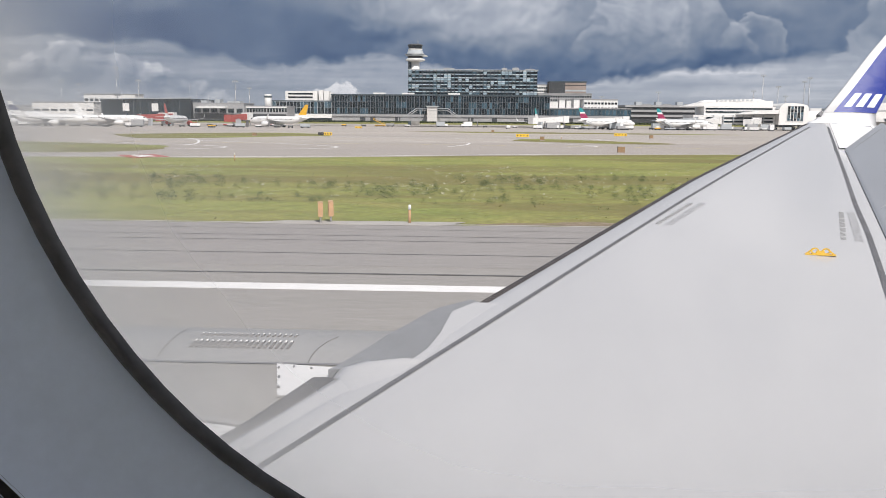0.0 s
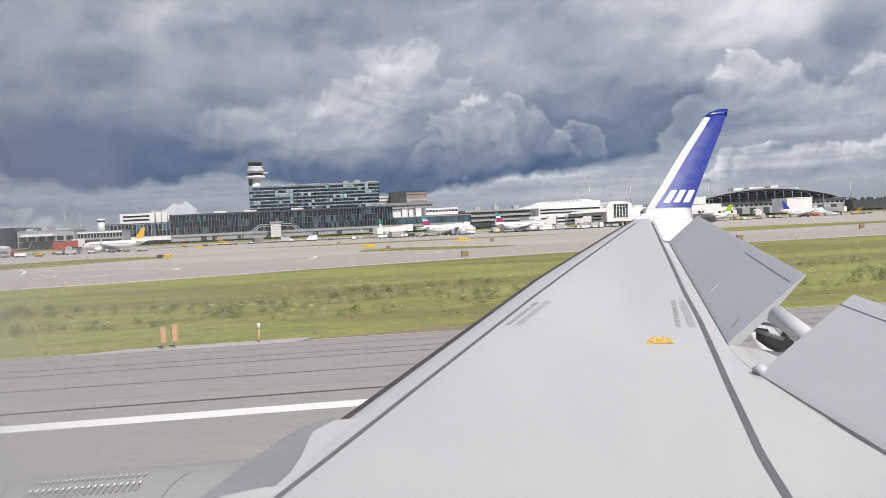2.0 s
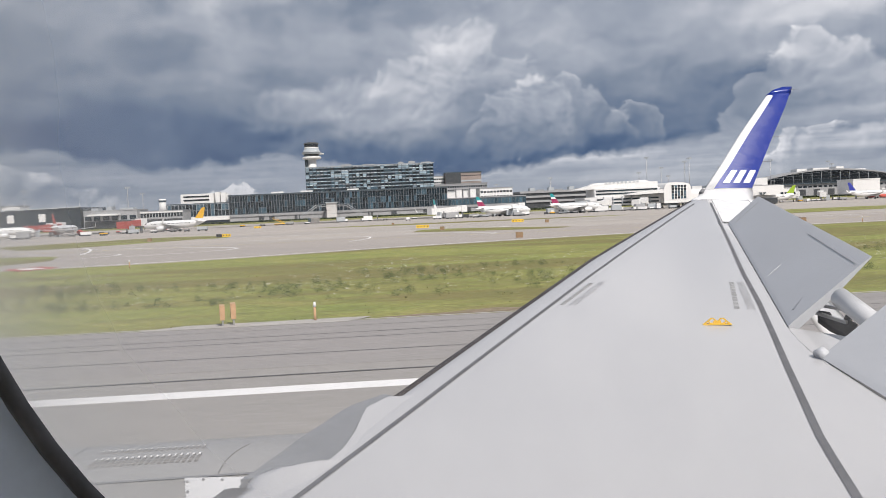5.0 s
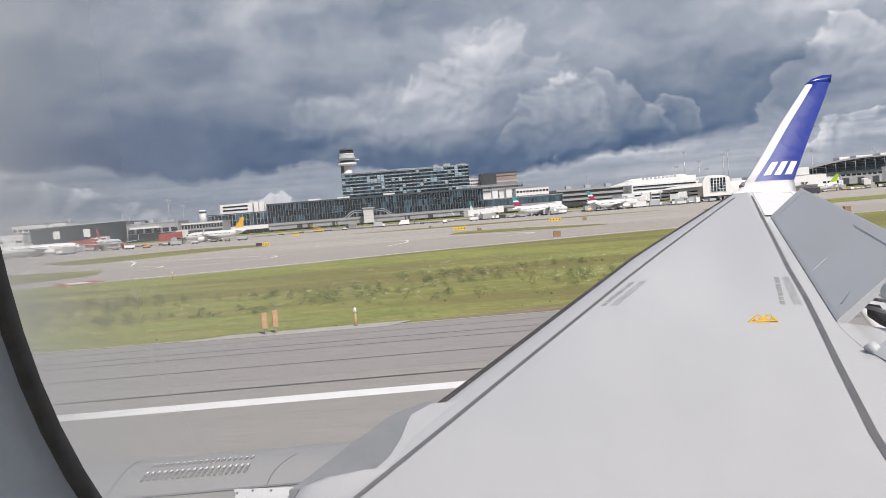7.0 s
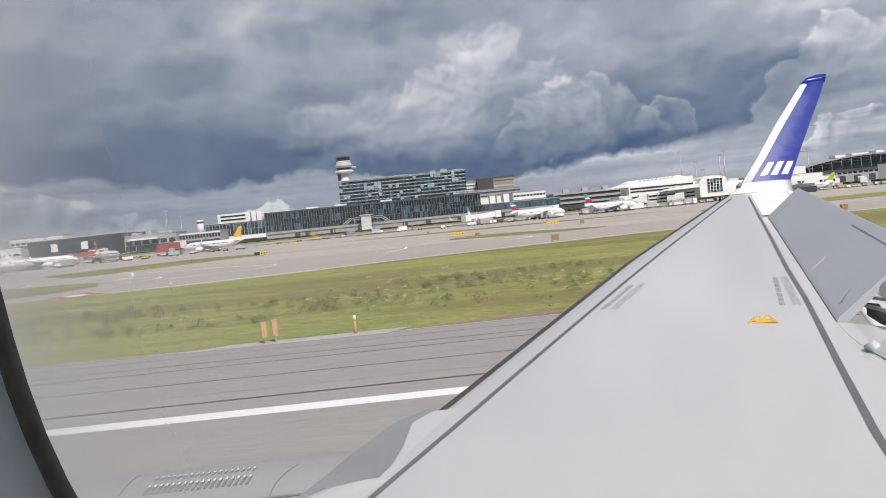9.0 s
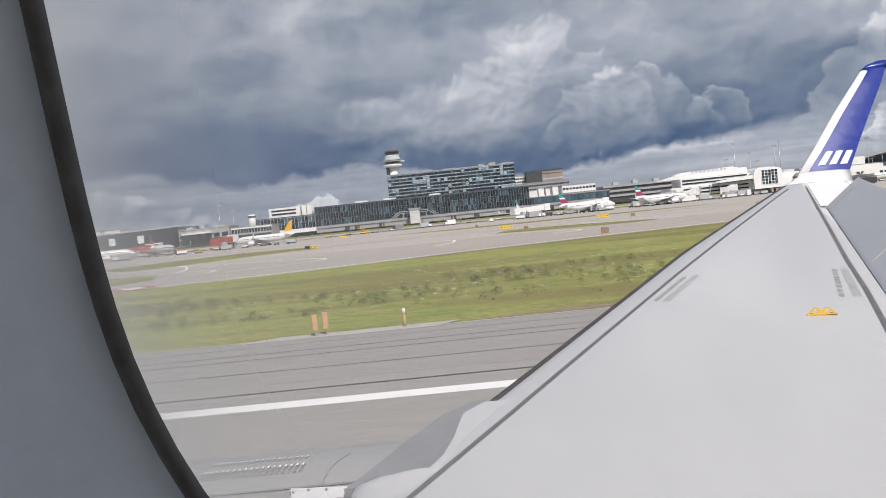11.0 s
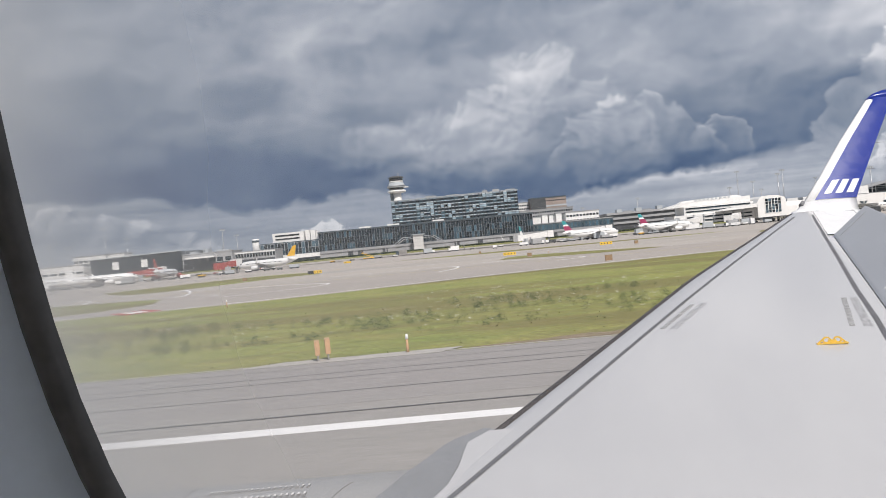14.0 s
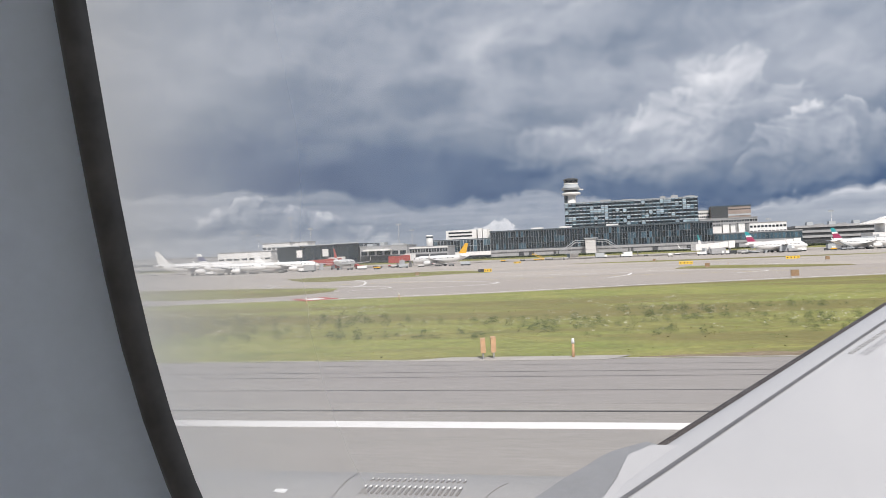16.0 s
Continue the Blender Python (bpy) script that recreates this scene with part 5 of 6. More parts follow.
def control_tower():
    t = thing("control_tower", "white and dark control tower with stacked ring decks", "tower", at=pose(-97.0, 768, 0))

    def ring(name, prof, mat, label=""):
        bm = bmesh.new()
        loft(bm, [[Vector((r * math.cos(a), r * math.sin(a), z)) for a in [k * math.tau / 28 for k in range(28)]] for z, r in prof])
        part(name, bm, mat, t, label, False)
    ring("shaft", ((0, 4.2), (57, 3.9)), clad_white, "round pale shaft")
    part("lift_shaft", boxm(-6.2, -3.2, -2.5, 2.5, 0, 57), frame_grey, t, "dark lift shaft")
    ring("lower_deck", ((56.6, 5.2), (57.4, 8.4), (58.6, 8.6), (59.2, 7.6)), clad_white, "white flared deck")
    ring("lower_glass", ((59.2, 6.6), (61.4, 6.9)), glass_dark)
    ring("middle_deck", ((61.4, 8.2), (62.6, 8.6), (64.2, 7.4), (66.4, 6.4)), frame_pale, "grey stepped deck")
    ring("rail_ring", ((62.9, 9.0), (63.2, 9.0)), steel)
    ring("cab_sill", ((66.4, 6.2), (67.6, 6.6)), clad_white)
    ring("cab_glass", ((67.6, 5.9), (70.4, 6.5)), glass_dark, "dark glass of the control cab")
    ring("cab_roof", ((70.4, 6.9), (71.4, 6.7), (72.0, 5.2)), hall_dark)
    part("side_deck", boxm(4, 11, -3, 3, 61.2, 62.0), clad_white, t)
    for x, y, h in ((-3, 0, 4.2), (2, 1, 4.8), (0, -2, 2.6), (3, -1, 3.0)):
        bm = bmesh.new()
        tube(bm, (x, y, 71.8), (x, y, 71.8 + h), 0.16, 0.08, 6)
        part("aerial", bm, steel, t)


def block(name, label, x0, x1, y0, y1, z1, mat, roof, rows=(), cols=0, glass=glass_dark, z0=0.0, roof_h=0.6, over=0.3):
    """A plain office block: walls, roof slab, and rows of separate windows in its front."""
    t = thing(name, label, "building")
    part("wall", boxm(x0, x1, y0, y1, z0, z1), mat, t)
    part("roof", boxm(x0 - over, x1 + over, y0 - over, y1 + over, z1, z1 + roof_h), roof, t)
    if cols:
        w = (x1 - x0) / cols
        for z, h in rows:
            me = shared("window", boxm(-w * 0.36, w * 0.36, -0.08, 0.06, 0, h), glass)
            for i in range(cols):
                place("window", me, t, x0 + w * (i + 0.5), y0, z)
    return t


hotel()
terminal()
control_tower()
t = block("office_block", "taupe and dark panelled office block with a grey roof edge", 13.8, 41.2, 640, 660, 29.0, brick_tan, frame_grey, ((26.6, 0.7),), 18, z0=21.0, roof_h=0.9)
part("dark_face", boxm(13.7, 25.5, 639.7, 640, 21.0, 29.0), hall_dark, t, "dark panelled end")
part("lower_band", boxm(25.5, 41.2, 639.7, 640, 22.4, 23.6), frame_pale, t)
block("office_block", "grey office base with long strip windows", 5.2, 45.0, 636, 662, 20.4, clad_grey, roof_grey, ((12.0, 1.4), (15.0, 1.4), (17.8, 1.4)), 22)
block("office_block", "white office block with small dark windows", 4.7, 13.0, 650, 670, 27.2, clad_white, roof_grey, ((22.0, 1.3), (24.6, 1.3)), 6)
block("service_building", "white low service building with shafts on top", 1.2, 16.0, 590, 606, 14.0, clad_white, roof_grey)
block("service_building", "white service building with dark strip windows", 33.0, 56.0, 584, 606, 15.2, clad_white, roof_grey, ((9.0, 1.2), (12.2, 1.4)), 10)
for xa, xb, z in ((17, 21, 15.2), (22, 25, 14.6), (27, 31, 15.6)):
    block("service_shaft", "round-edged white service shaft", xa, xb, 592, 600, z, clad_white, roof_grey)
block("arrivals_wing", "low wing with a dark glass strip and flat roof", 9.6, 64, 576, 600, 9.0, frame_grey, roof_grey, ((4.8, 3.4),), 22, glass=glass_blue)
# parking deck
t = thing("parking_deck", "grey parking deck with open dark floors", "building")
for z in (4.0, 7.4, 10.8):
    part("deck_edge", boxm(64, 150, 600, 640, z, z + 1.5), clad_grey, t, "pale grey deck edge")
# solid dark filling whose colour is the shade between the open floors
part("inner", boxm(65, 149, 601, 639, 0, 10.8), hall_dark, t, "dark block painted as the shade inside the decks")
for x in (72, 86, 101, 117, 131):
    part("stair_box", boxm(x, x + 4, 604, 610, 12.3, 14.6), frame_pale, t)
    part("rail", boxm(x + 4, x + 10, 601, 601.3, 12.3, 13.2), steel, t)


def pier_hall():
    """White pier with a stepped roof and a rounded glazed end."""
    t = thing("white_pier", "white stepped pier building with a glazed round end", "building")
    part("lower_hall", boxm(92, 190, 522, 548, 0, 5.6), clad_white, t)
    part("upper_hall", boxm(99, 142, 524, 546, 5.6, 10.6), clad_white, t)
    for nm, prof, ya, yb in (("roof_hall", ((88, 10.7), (141, 10.7), (141, 14.4), (98, 13.2)), 526, 543), ("roof_crest", ((98, 13.3), (138, 14.4), (134, 15.6), (101, 14.6)), 531, 540), ("front_canopy", ((118, 6.0), (141, 6.6), (141, 8.9), (121, 7.2)), 515, 524)):
        bm = bmesh.new()
        loft(bm, [[Vector((x, y, z)) for x, z in prof] for y in (ya, yb)], smooth=False)
        bmesh.ops.recalc_face_normals(bm, faces=bm.faces[:])
        part(nm, bm, clad_white, t, "white slanting roof")
    for i in range(9):
        part("roof_fin", boxm(108 + i * 2.6, 109.2 + i * 2.6, 530.4, 531, 14.2, 15.2), frame_pale, t)
    bm = bmesh.new()
    prof = [(0, 0.0), (0, 9.5), (1.2, 11.6), (3.2, 12.9), (8, 13.1), (13, 12.6), (16.5, 11.6), (17.6, 9.6), (17.6, 0.0)]
    loft(bm, [[Vector((141.6 + u, y, z)) for u, z in prof] for y in (516, 542)], smooth=False)
    part("end_block", bm, clad_white, t, "white end block with rounded shoulders")
    glass_front(t, 146.2, 156.0, 515.9, 2.4, 11.2, 5, 5, (glass_dark, glass_blue), 0.3, clad_white, 6)
    for z in (1.2, 3.4, 7.0, 9.0):
        part("window_band", boxm(100, 140, 521.6 if z < 5 else 523.6, 522 if z < 5 else 524, z, z + 0.9), glass_dark, t)
    for x in range(104, 140, 6):
        part("rib", boxm(x, x + 0.5, 521.3, 522, 0, 5.6), frame_pale, t)
    part("side_roof", boxm(160, 236, 548, 566, 4.2, 8.6), clad_white, t)
    glass_front(t, 186, 204, 547.8, 4.9, 7.9, 4, 1, (glass_dark,), 0.4, clad_white, 5)


pier_hall()
# dark long pier with roof boxes
t = thing("dark_pier", "long dark grey pier with a strip of windows", "building")
part("wall", boxm(196, 242, 622, 642, 0, 8.4), hall_dark, t)
part("roof", boxm(195, 243, 621, 643, 8.4, 9.0), frame_grey, t)
me = shared("window", boxm(-2.1, 2.1, -0.1, 0.1, 0, 1.0), glass_pale)
for i in range(9):
    place("window", me, t, 200 + i * 4.7, 621.9, 5.2)
for x in (202, 214, 230):
    part("roof_box", boxm(x, x + 8, 626, 636, 9.0, 11.2), clad_white, t)


def far_pier():
    """Large pier: an arched roof on posts over dark glass, above a grey lower hall with dark gates."""
    t = thing("departure_pier", "grey pier with an arched roof over dark glass", "building", at=pose(-95, 0, 0))

    def arc(x, rise=0.0):
        u = (x - 346) / 122
        return 10.4 + (8.6 + rise) * max(0.0, math.sin(math.pi * u)) ** 0.75
    xs = [346 + 122 * k / 24 for k in range(25)]
    part("lower_hall", boxm(340, 474, 622, 652, 0, 9.0), clad_grey, t, "grey clad lower hall")
    part("ledge", boxm(339, 475, 620.5, 653, 9.0, 9.8), frame_grey, t)
    me = shared("gate", boxm(-2.6, 2.6, -0.15, 0.1, 0, 4.6), hall_dark)
    for i in range(11):
        place("gate", me, t, 348 + i * 11.6, 622, 0.2)
    me = shared("window", boxm(-1.5, 1.5, -0.12, 0.1, 0, 1.3), glass_dark)
    for i in range(32):
        place("window", me, t, 344 + i * 4.1, 622, 6.2)
    bm = bmesh.new()
    loft(bm, [[Vector((x, y, arc(x))) for x in xs] + [Vector((468, y, 9.8)), Vector((346, y, 9.8))] for y in (628, 648)], smooth=False)
    bmesh.ops.recalc_face_normals(bm, faces=bm.faces[:])
    part("glazed_hall", bm, glass_dark, t, "dark glazed hall under the arch")
    bm = bmesh.new()
    loft(bm, [[Vector((x, y, arc(x, 0.9) + 0.25)) for x in xs] + [Vector((x, y, arc(x) + 0.02)) for x in reversed(xs)] for y in (622, 650)], smooth=False)
    bmesh.ops.recalc_face_normals(bm, faces=bm.faces[:])
    part("arched_roof", bm, roof_grey, t, "thin grey arched roof")
    for z in (12.6, 15.2):
        lo = next(x for x in xs if arc(x) > z + 0.6)
        part("transom", boxm(lo, 814 - lo, 627.5, 628, z, z + 0.5), frame_grey, t)
    for i in range(1, 16):
        x = 346 + i * 7.6
        bm = bmesh.new()
        tube(bm, (x, 623.5, 9.8), (x, 623.5, arc(x)), 0.22, 0.22, 6)
        part("post", bm, frame_pale, t)
        if i < 15:
            bm = bmesh.new()
            beam(bm, (x, 623.5, arc(x) - 0.2), (x + 7.6, 623.5, max(9.8, arc(x + 7.6) - 1.9)), 0.18, 0.18)
            part("brace", bm, frame_pale, t)
    for x, w, h in ((384, 8, 2.2), (397, 13, 1.7), (416, 6, 2.6), (430, 10, 1.6)):
        part("roof_box", boxm(x, x + w, 632, 642, arc(x + w / 2), arc(x + w / 2) + 0.6 + h), clad_white, t, "pale plant box on the roof")
    part("annex", boxm(474, 506, 612, 640, 0, 7.2), hall_dark, t, "low dark annex")


far_pier()
halls = [block("cargo_hall", "white windowless hall with a round emblem window", 315, 344, 580, 600, 8.8, clad_white, roof_grey)]
t = halls[0]
bm = bmesh.new()
tube(bm, (331, 579.9, 5.0), (331, 579.5, 5.0), 2.7, 2.7, 24)
part("round_window", bm, frame_grey, t, "round dark window with a cross")
part("window_cross", boxm(330.7, 331.3, 579.3, 579.6, 2.4, 7.6), clad_white, t)
part("window_cross", boxm(328.4, 333.6, 579.3, 579.6, 4.7, 5.3), clad_white, t)
part("roof_house", boxm(324, 336, 582, 590, 9.4, 14.6), clad_white, t)
halls.append(block("cargo_hall", "low white hall with dark doors", 344, 356, 580, 598, 6.4, clad_white, roof_grey, ((0.4, 3.2),), 4))
halls.append(block("cargo_hall", "tall white windowless hall", 396, 416, 575, 596, 10.2, clad_white, clad_white))
halls.append(block("cargo_hall", "dark grey hall with grey doors", 300, 316, 584, 600, 7.8, clad_grey, roof_grey, ((0.4, 4.0),), 3))
for t in halls:
    t.location.x = -95.0
block("cargo_hall", "pale low cargo hall far along the apron", 520, 560, 640, 670, 7.0, clad_white, roof_grey)
block("cargo_hall", "grey low hall with pale doors", 585, 650, 680, 710, 8.0, clad_grey, roof_grey, ((0.4, 4.0),), 8, glass=glass_pale)

# dark hall and low service buildings along the apron, ahead of the terminal
t = thing("maintenance_hall", "long dark hall with a sloping roof edge", "building")
bm = bmesh.new()
loft(bm, [[Vector((x, y, z)) for x, z in ((-276, 0), (-219, 0), (-219, 13.2), (-276, 12.4))] for y in (522, 570)], smooth=False)
part("wall", bm, glass_dark, t, "dark glossy panelled wall")
for x in (-262.0, -243.5):
    part("door", boxm(x, x + 4.0, 521.3, 522, 5.2, 10.0), clad_white, t, "white framed panel in the dark wall")
bm = bmesh.new()
beam(bm, (-277, 521.5, 12.6), (-218, 521.5, 13.5), 1.2, 0.6)
part("roof_edge", bm, frame_pale, t)
for i in range(11):
    part("bay", boxm(-275 + i * 4.9, -274.7 + i * 4.9, 521.4, 522, 0, 11.2), frame_grey, t)
t = block("service_building", "pale grey gate building with ducts on the roof", -218, -186, 524, 548, 10.2, clad_grey, roof_grey, ((4.6, 2.6),), 6)
# shade of the open ground floor, as a dark sheet on the wall
part("undercroft", boxm(-217.5, -186.5, 523.6, 524, 0, 4.2), hall_dark, t, "dark panel for the shaded open ground floor")
part("canopy", boxm(-214, -196, 518, 524, 7.4, 8.4), clad_white, t, "white canopy")
for xa, xb, k in ((-215, -211, 1.4), (-206, -203, 2.2), (-198, -190, 1.1)):
    part("duct", boxm(xa, xb, 530, 538, 10.8, 10.8 + k), frame_pale, t)
for x in (-204.5, -200.5, -193.0):
    bm = bmesh.new()
    tube(bm, (x, 528, 10.8), (x, 528, 17.5), 0.12, 0.06, 6)
    part("roof_mast", bm, steel, t)
t = block("service_building", "grey low gate building with a dark panel for the shaded open ground floor", -186, -160, 530, 552, 8.6, clad_grey, roof_grey, ((5.2, 2.4),), 14)
# again a dark sheet that paints the ground floor's shade
part("undercroft", boxm(-185.5, -160.5, 529.6, 530, 0, 4.0), hall_dark, t, "dark panel for the shaded open ground floor")
part("parapet", boxm(-186, -160, 529.4, 530, 7.8, 8.6), clad_white, t)
block("service_building", "low white cargo building with pale roof boxes", -330, -289, 540, 560, 10.4, clad_white, roof_grey, ((5, 1.2),), 7)
block("service_building", "white two-storey building on the apron edge", -312, -276, 575, 590, 16.4, clad_white, roof_grey, ((12.0, 1.6),), 10)
block("service_building", "long pale low building", -520, -330, 560, 590, 8.2, clad_grey, roof_grey, ((3, 1.6),), 30)
t = thing("water_tank", "round pale tank on the roof line", "tank", at=pose(-174.5, 540, 10.8))
bm = bmesh.new()
tube(bm, (0, 0, 0), (0, 0, 9.2), 2.2, 2.2, 20)
part("drum", bm, clad_white, t)
bm = bmesh.new()
tube(bm, (0, 0, 7.2), (0, 0, 8.4), 2.4, 2.4, 20)
part("band", bm, frame_grey, t)


# ---- light masts ----
def light_mast(x, y, h, heads=3):
    t = thing("light_mast", "tall slim steel apron light mast", "mast", "apron light masts", at=pose(x, y, 0.02))
    bm = bmesh.new()
    tube(bm, (0, 0, 0), (0, 0, h), 0.42, 0.2, 8)
    part("pole", bm, steel, t)
    part("crossarm", boxm(-1.6, 1.6, -0.2, 0.2, h - 0.4, h), steel, t)
    for i in range(heads):
        u = -1.4 + 2.8 * i / max(heads - 1, 1)
        part("lamp", boxm(u - 0.4, u + 0.4, -0.5, 0.3, h - 1.2, h - 0.45), frame_pale, t)
    part("service_ring", boxm(-0.7, 0.7, -0.7, 0.7, h * 0.82, h * 0.82 + 0.3), steel, t)


for x, y, h in ((165, 620, 38.7), (171.5, 660, 29), (183, 640, 31.5), (194.5, 620, 34.5), (198, 620, 37), (203, 680, 26), (95, 640, 27), (60, 690, 25), (230, 640, 30), (262, 620, 33), (322, 640, 29), (330, 660, 32),
                (346, 600, 27), (410, 660, 31), (455, 680, 33), (500, 640, 28), (-282, 560, 38), (-261, 545, 29), (-308, 560, 27), (-201.5, 560, 29.5), (-214, 640, 28), (-340, 600, 31), (-40, 720, 44)):
    light_mast(x, y, h)
for x, y, h in ((-222, 530, 26), (-219, 534, 22), (-215, 530, 23), (-212, 536, 20)):
    t = thing("aerial_mast", "thin aerial mast on a gate building", "mast", "aerial masts", at=pose(x, y, 0.02 if x < -218 else 10.8))
    bm = bmesh.new()
    tube(bm, (0, 0, 0), (0, 0, h if x < -218 else 9), 0.16, 0.06, 6)
    part("pole", bm, steel, t)


# ---- far woods ----
def woods():
    rng = random.Random(11)
    conifer = material("conifer", (0.030, 0.045, 0.022), 0.95, vary=0.25, scale=0.02, fine=0.3, second=(0.05, 0.062, 0.032), spec=0.1)
    verts, faces = [], []
    for row in range(5):
        for i in range(900):
            x = -2600 + 5600 * (i + rng.random()) / 900
            y = 1500 + 60 * row + rng.uniform(-30, 30) + 0.02 * abs(x)
            base = 9 + 17 * max(0.0, min(1.0, (x - 560) / 420)) + 3 * noise.noise((x * 0.004, row * 1.7, 0))
            h, r = base * rng.uniform(0.84, 1.14), rng.uniform(3.0, 5.2)
            i0 = len(verts)
            tiers = ((0.0, 0.55), (0.16, 1.0), (0.42, 0.8), (0.48, 0.92), (0.75, 0.45))
            for zt, k in tiers:
                for a in range(6):
                    q = a * math.tau / 6 + rng.uniform(-0.3, 0.3)
                    s = r * k * rng.uniform(0.7, 1.25)
                    verts.append((x + s * math.cos(q), y + s * math.sin(q), zt * h))
            verts.append((x, y, h))
            for b in range(len(tiers) - 1):
                for a in range(6):
                    faces.append((i0 + b * 6 + a, i0 + b * 6 + (a + 1) % 6, i0 + (b + 1) * 6 + (a + 1) % 6, i0 + (b + 1) * 6 + a))
            top = i0 + (len(tiers) - 1) * 6
            for a in range(6):
                faces.append((top + a, top + (a + 1) % 6, len(verts) - 1))
    me = bpy.data.meshes.new("far_woods")
    me.from_pydata(verts, [], faces)
    me.materials.append(conifer)
    tagged(new("far_woods", me), "dark conifer woods along the horizon", "woods", kind="stuff")


woods()

# ---- aircraft on the apron, jet bridges, vehicles ----
plane_white = material("plane_white", (0.80, 0.80, 0.79), 0.3, vary=0.03, scale=0.2, coat=0.3)
plane_grey = material("plane_grey", (0.48, 0.49, 0.50), 0.4, vary=0.05, scale=0.3)
tail_teal = material("tail_teal", (0.02, 0.30, 0.32), 0.4)
tail_wine = material("tail_wine", (0.33, 0.03, 0.10), 0.4)
tail_lime = material("tail_lime", (0.33, 0.50, 0.03), 0.4)
tail_navy = material("tail_navy", (0.02, 0.03, 0.12), 0.4)
tail_blue = material("tail_blue", (0.03, 0.045, 0.33), 0.35)
engine_red = material("engine_red", (0.60, 0.10, 0.07), 0.4)


def airliner(x, y, heading, label, bands, engine=plane_white, scale=1.0, winglet_mat=plane_white, belly=None):
    """A twin-jet airliner at rest: nose along its own +x. bands: fin colours from the foot upwards with their upper limits, 0 to 1."""
    t = thing("airliner", label, "airliner", "airliners on the apron", at=pose(x, y, 0.02, 0, 0, heading) @ Matrix.Scale(scale, 4))
    bm = bmesh.new()
    prof = ((18.6, 0.25, 3.2), (18.2, 0.75, 3.25), (17.2, 1.25, 3.4), (15.6, 1.7, 3.6), (13.2, 1.95, 3.75), (9, 1.98, 3.8), (-6, 1.98, 3.8), (-10, 1.8, 3.95), (-14, 1.25, 4.4), (-17.0, 0.65, 4.85), (-18.6, 0.25, 5.1))
    loft(bm, [[Vector((u, r * math.cos(a), z + r * 1.03 * math.sin(a))) for a in [k * math.tau / 20 for k in range(20)]] for u, r, z in prof])
    part("fuselage", bm, plane_white, t, "white fuselage")
    me = shared("cabin_window", boxm(-0.17, 0.17, -0.02, 0.02, 0, 0.42), glass_dark)
    for s in (-1, 1):
        for i in range(30):
            place("cabin_window", me, t, 12.6 - i * 0.78, s * 1.955, 4.10)
        part("cockpit_glass", boxm(16.0, 17.0, min(s * 0.2, s * 1.25), max(s * 0.2, s * 1.25), 4.25, 4.72), glass_dark, t)
        bm = bmesh.new()
        sec = []
        for vy, xl, xt, z, th in ((1.2, 5.2, -2.6, 3.0, 0.45), (6.2, 2.2, -2.4, 3.35, 0.30), (15.6, -3.0, -4.7, 4.15, 0.14), (16.4, -3.7, -5.0, 4.45, 0.10)):
            sec.append([Vector((xl, s * vy, z)), Vector((xl * 0.7 + xt * 0.3, s * vy, z + th)), Vector((xt, s * vy, z)), Vector((xl * 0.7 + xt * 0.3, s * vy, z - th * 0.6))])
        loft(bm, sec, smooth=False)
        bmesh.ops.recalc_face_normals(bm, faces=bm.faces[:])
        part("wing", bm, plane_grey, t, "grey wing")
        bm = bmesh.new()
        loft(bm, [[Vector((-3.7, s * 16.4, 4.45)), Vector((-5.0, s * 16.4, 4.45)), Vector((-5.0, s * 16.5, 4.45))], [Vector((-5.4, s * 17.2, 6.8)), Vector((-6.0, s * 17.2, 6.8)), Vector((-6.0, s * 17.25, 6.8))]], smooth=False)
        part("winglet", bm, winglet_mat, t)
        bm = bmesh.new()
        loft(bm, [[Vector((u, s * 5.75 + r * math.cos(a), 1.95 + r * math.sin(a))) for a in [k * math.tau / 16 for k in range(16)]] for u, r in ((6.6, 0.95), (6.7, 1.05), (5.6, 1.22), (4.0, 1.2), (2.4, 0.9), (1.6, 0.6))])
        part("engine", bm, engine, t, "round engine under the wing")
        bm = bmesh.new()
        sec = [[Vector((-13.4, s * 0.5, 4.9)), Vector((-14.6, s * 0.5, 5.05)), Vector((-16.6, s * 0.5, 4.9))], [Vector((-15.9, s * 6.2, 5.3)), Vector((-16.4, s * 6.2, 5.36)), Vector((-17.4, s * 6.2, 5.3))]]
        loft(bm, sec, smooth=False)
        part("stabilizer", bm, plane_white, t)
        for u in (-0.2,):
            bm = bmesh.new()
            tube(bm, (u, s * 3.8 - 0.45, 0.58), (u, s * 3.8 + 0.45, 0.58), 0.58, 0.58, 14)
            part("main_wheel", bm, tyre, t)
            part("main_strut", boxm(u - 0.14, u + 0.14, s * 3.8 - 0.14, s * 3.8 + 0.14, 0.55, 2.9), steel, t)
    bm = bmesh.new()
    tube(bm, (12.4, -0.3, 0.4), (12.4, 0.3, 0.4), 0.4, 0.4, 12)
    part("nose_wheel", bm, tyre, t)
    part("nose_strut", boxm(12.3, 12.5, -0.1, 0.1, 0.4, 2.2), steel, t)
    lo = 0.0
    for up, m in bands:
        bm = bmesh.new()
        sec = []
        for v in (lo, up):
            z = 5.55 + 6.2 * v
            xl, xt = -11.2 - 5.2 * v, -16.6 - 1.7 * v
            sec.append([Vector((xl, 0, z)), Vector((xl * 0.7 + xt * 0.3, 0.16, z)), Vector((xt, 0, z)), Vector((xl * 0.7 + xt * 0.3, -0.16, z))])
        loft(bm, sec, smooth=False)
        part("tail_fin", bm, m, t)
        lo = up
    if belly:
        part("door_mark", boxm(9.5, 11.0, -1.99, 1.99, 3.0, 3.6), belly, t)
    return t


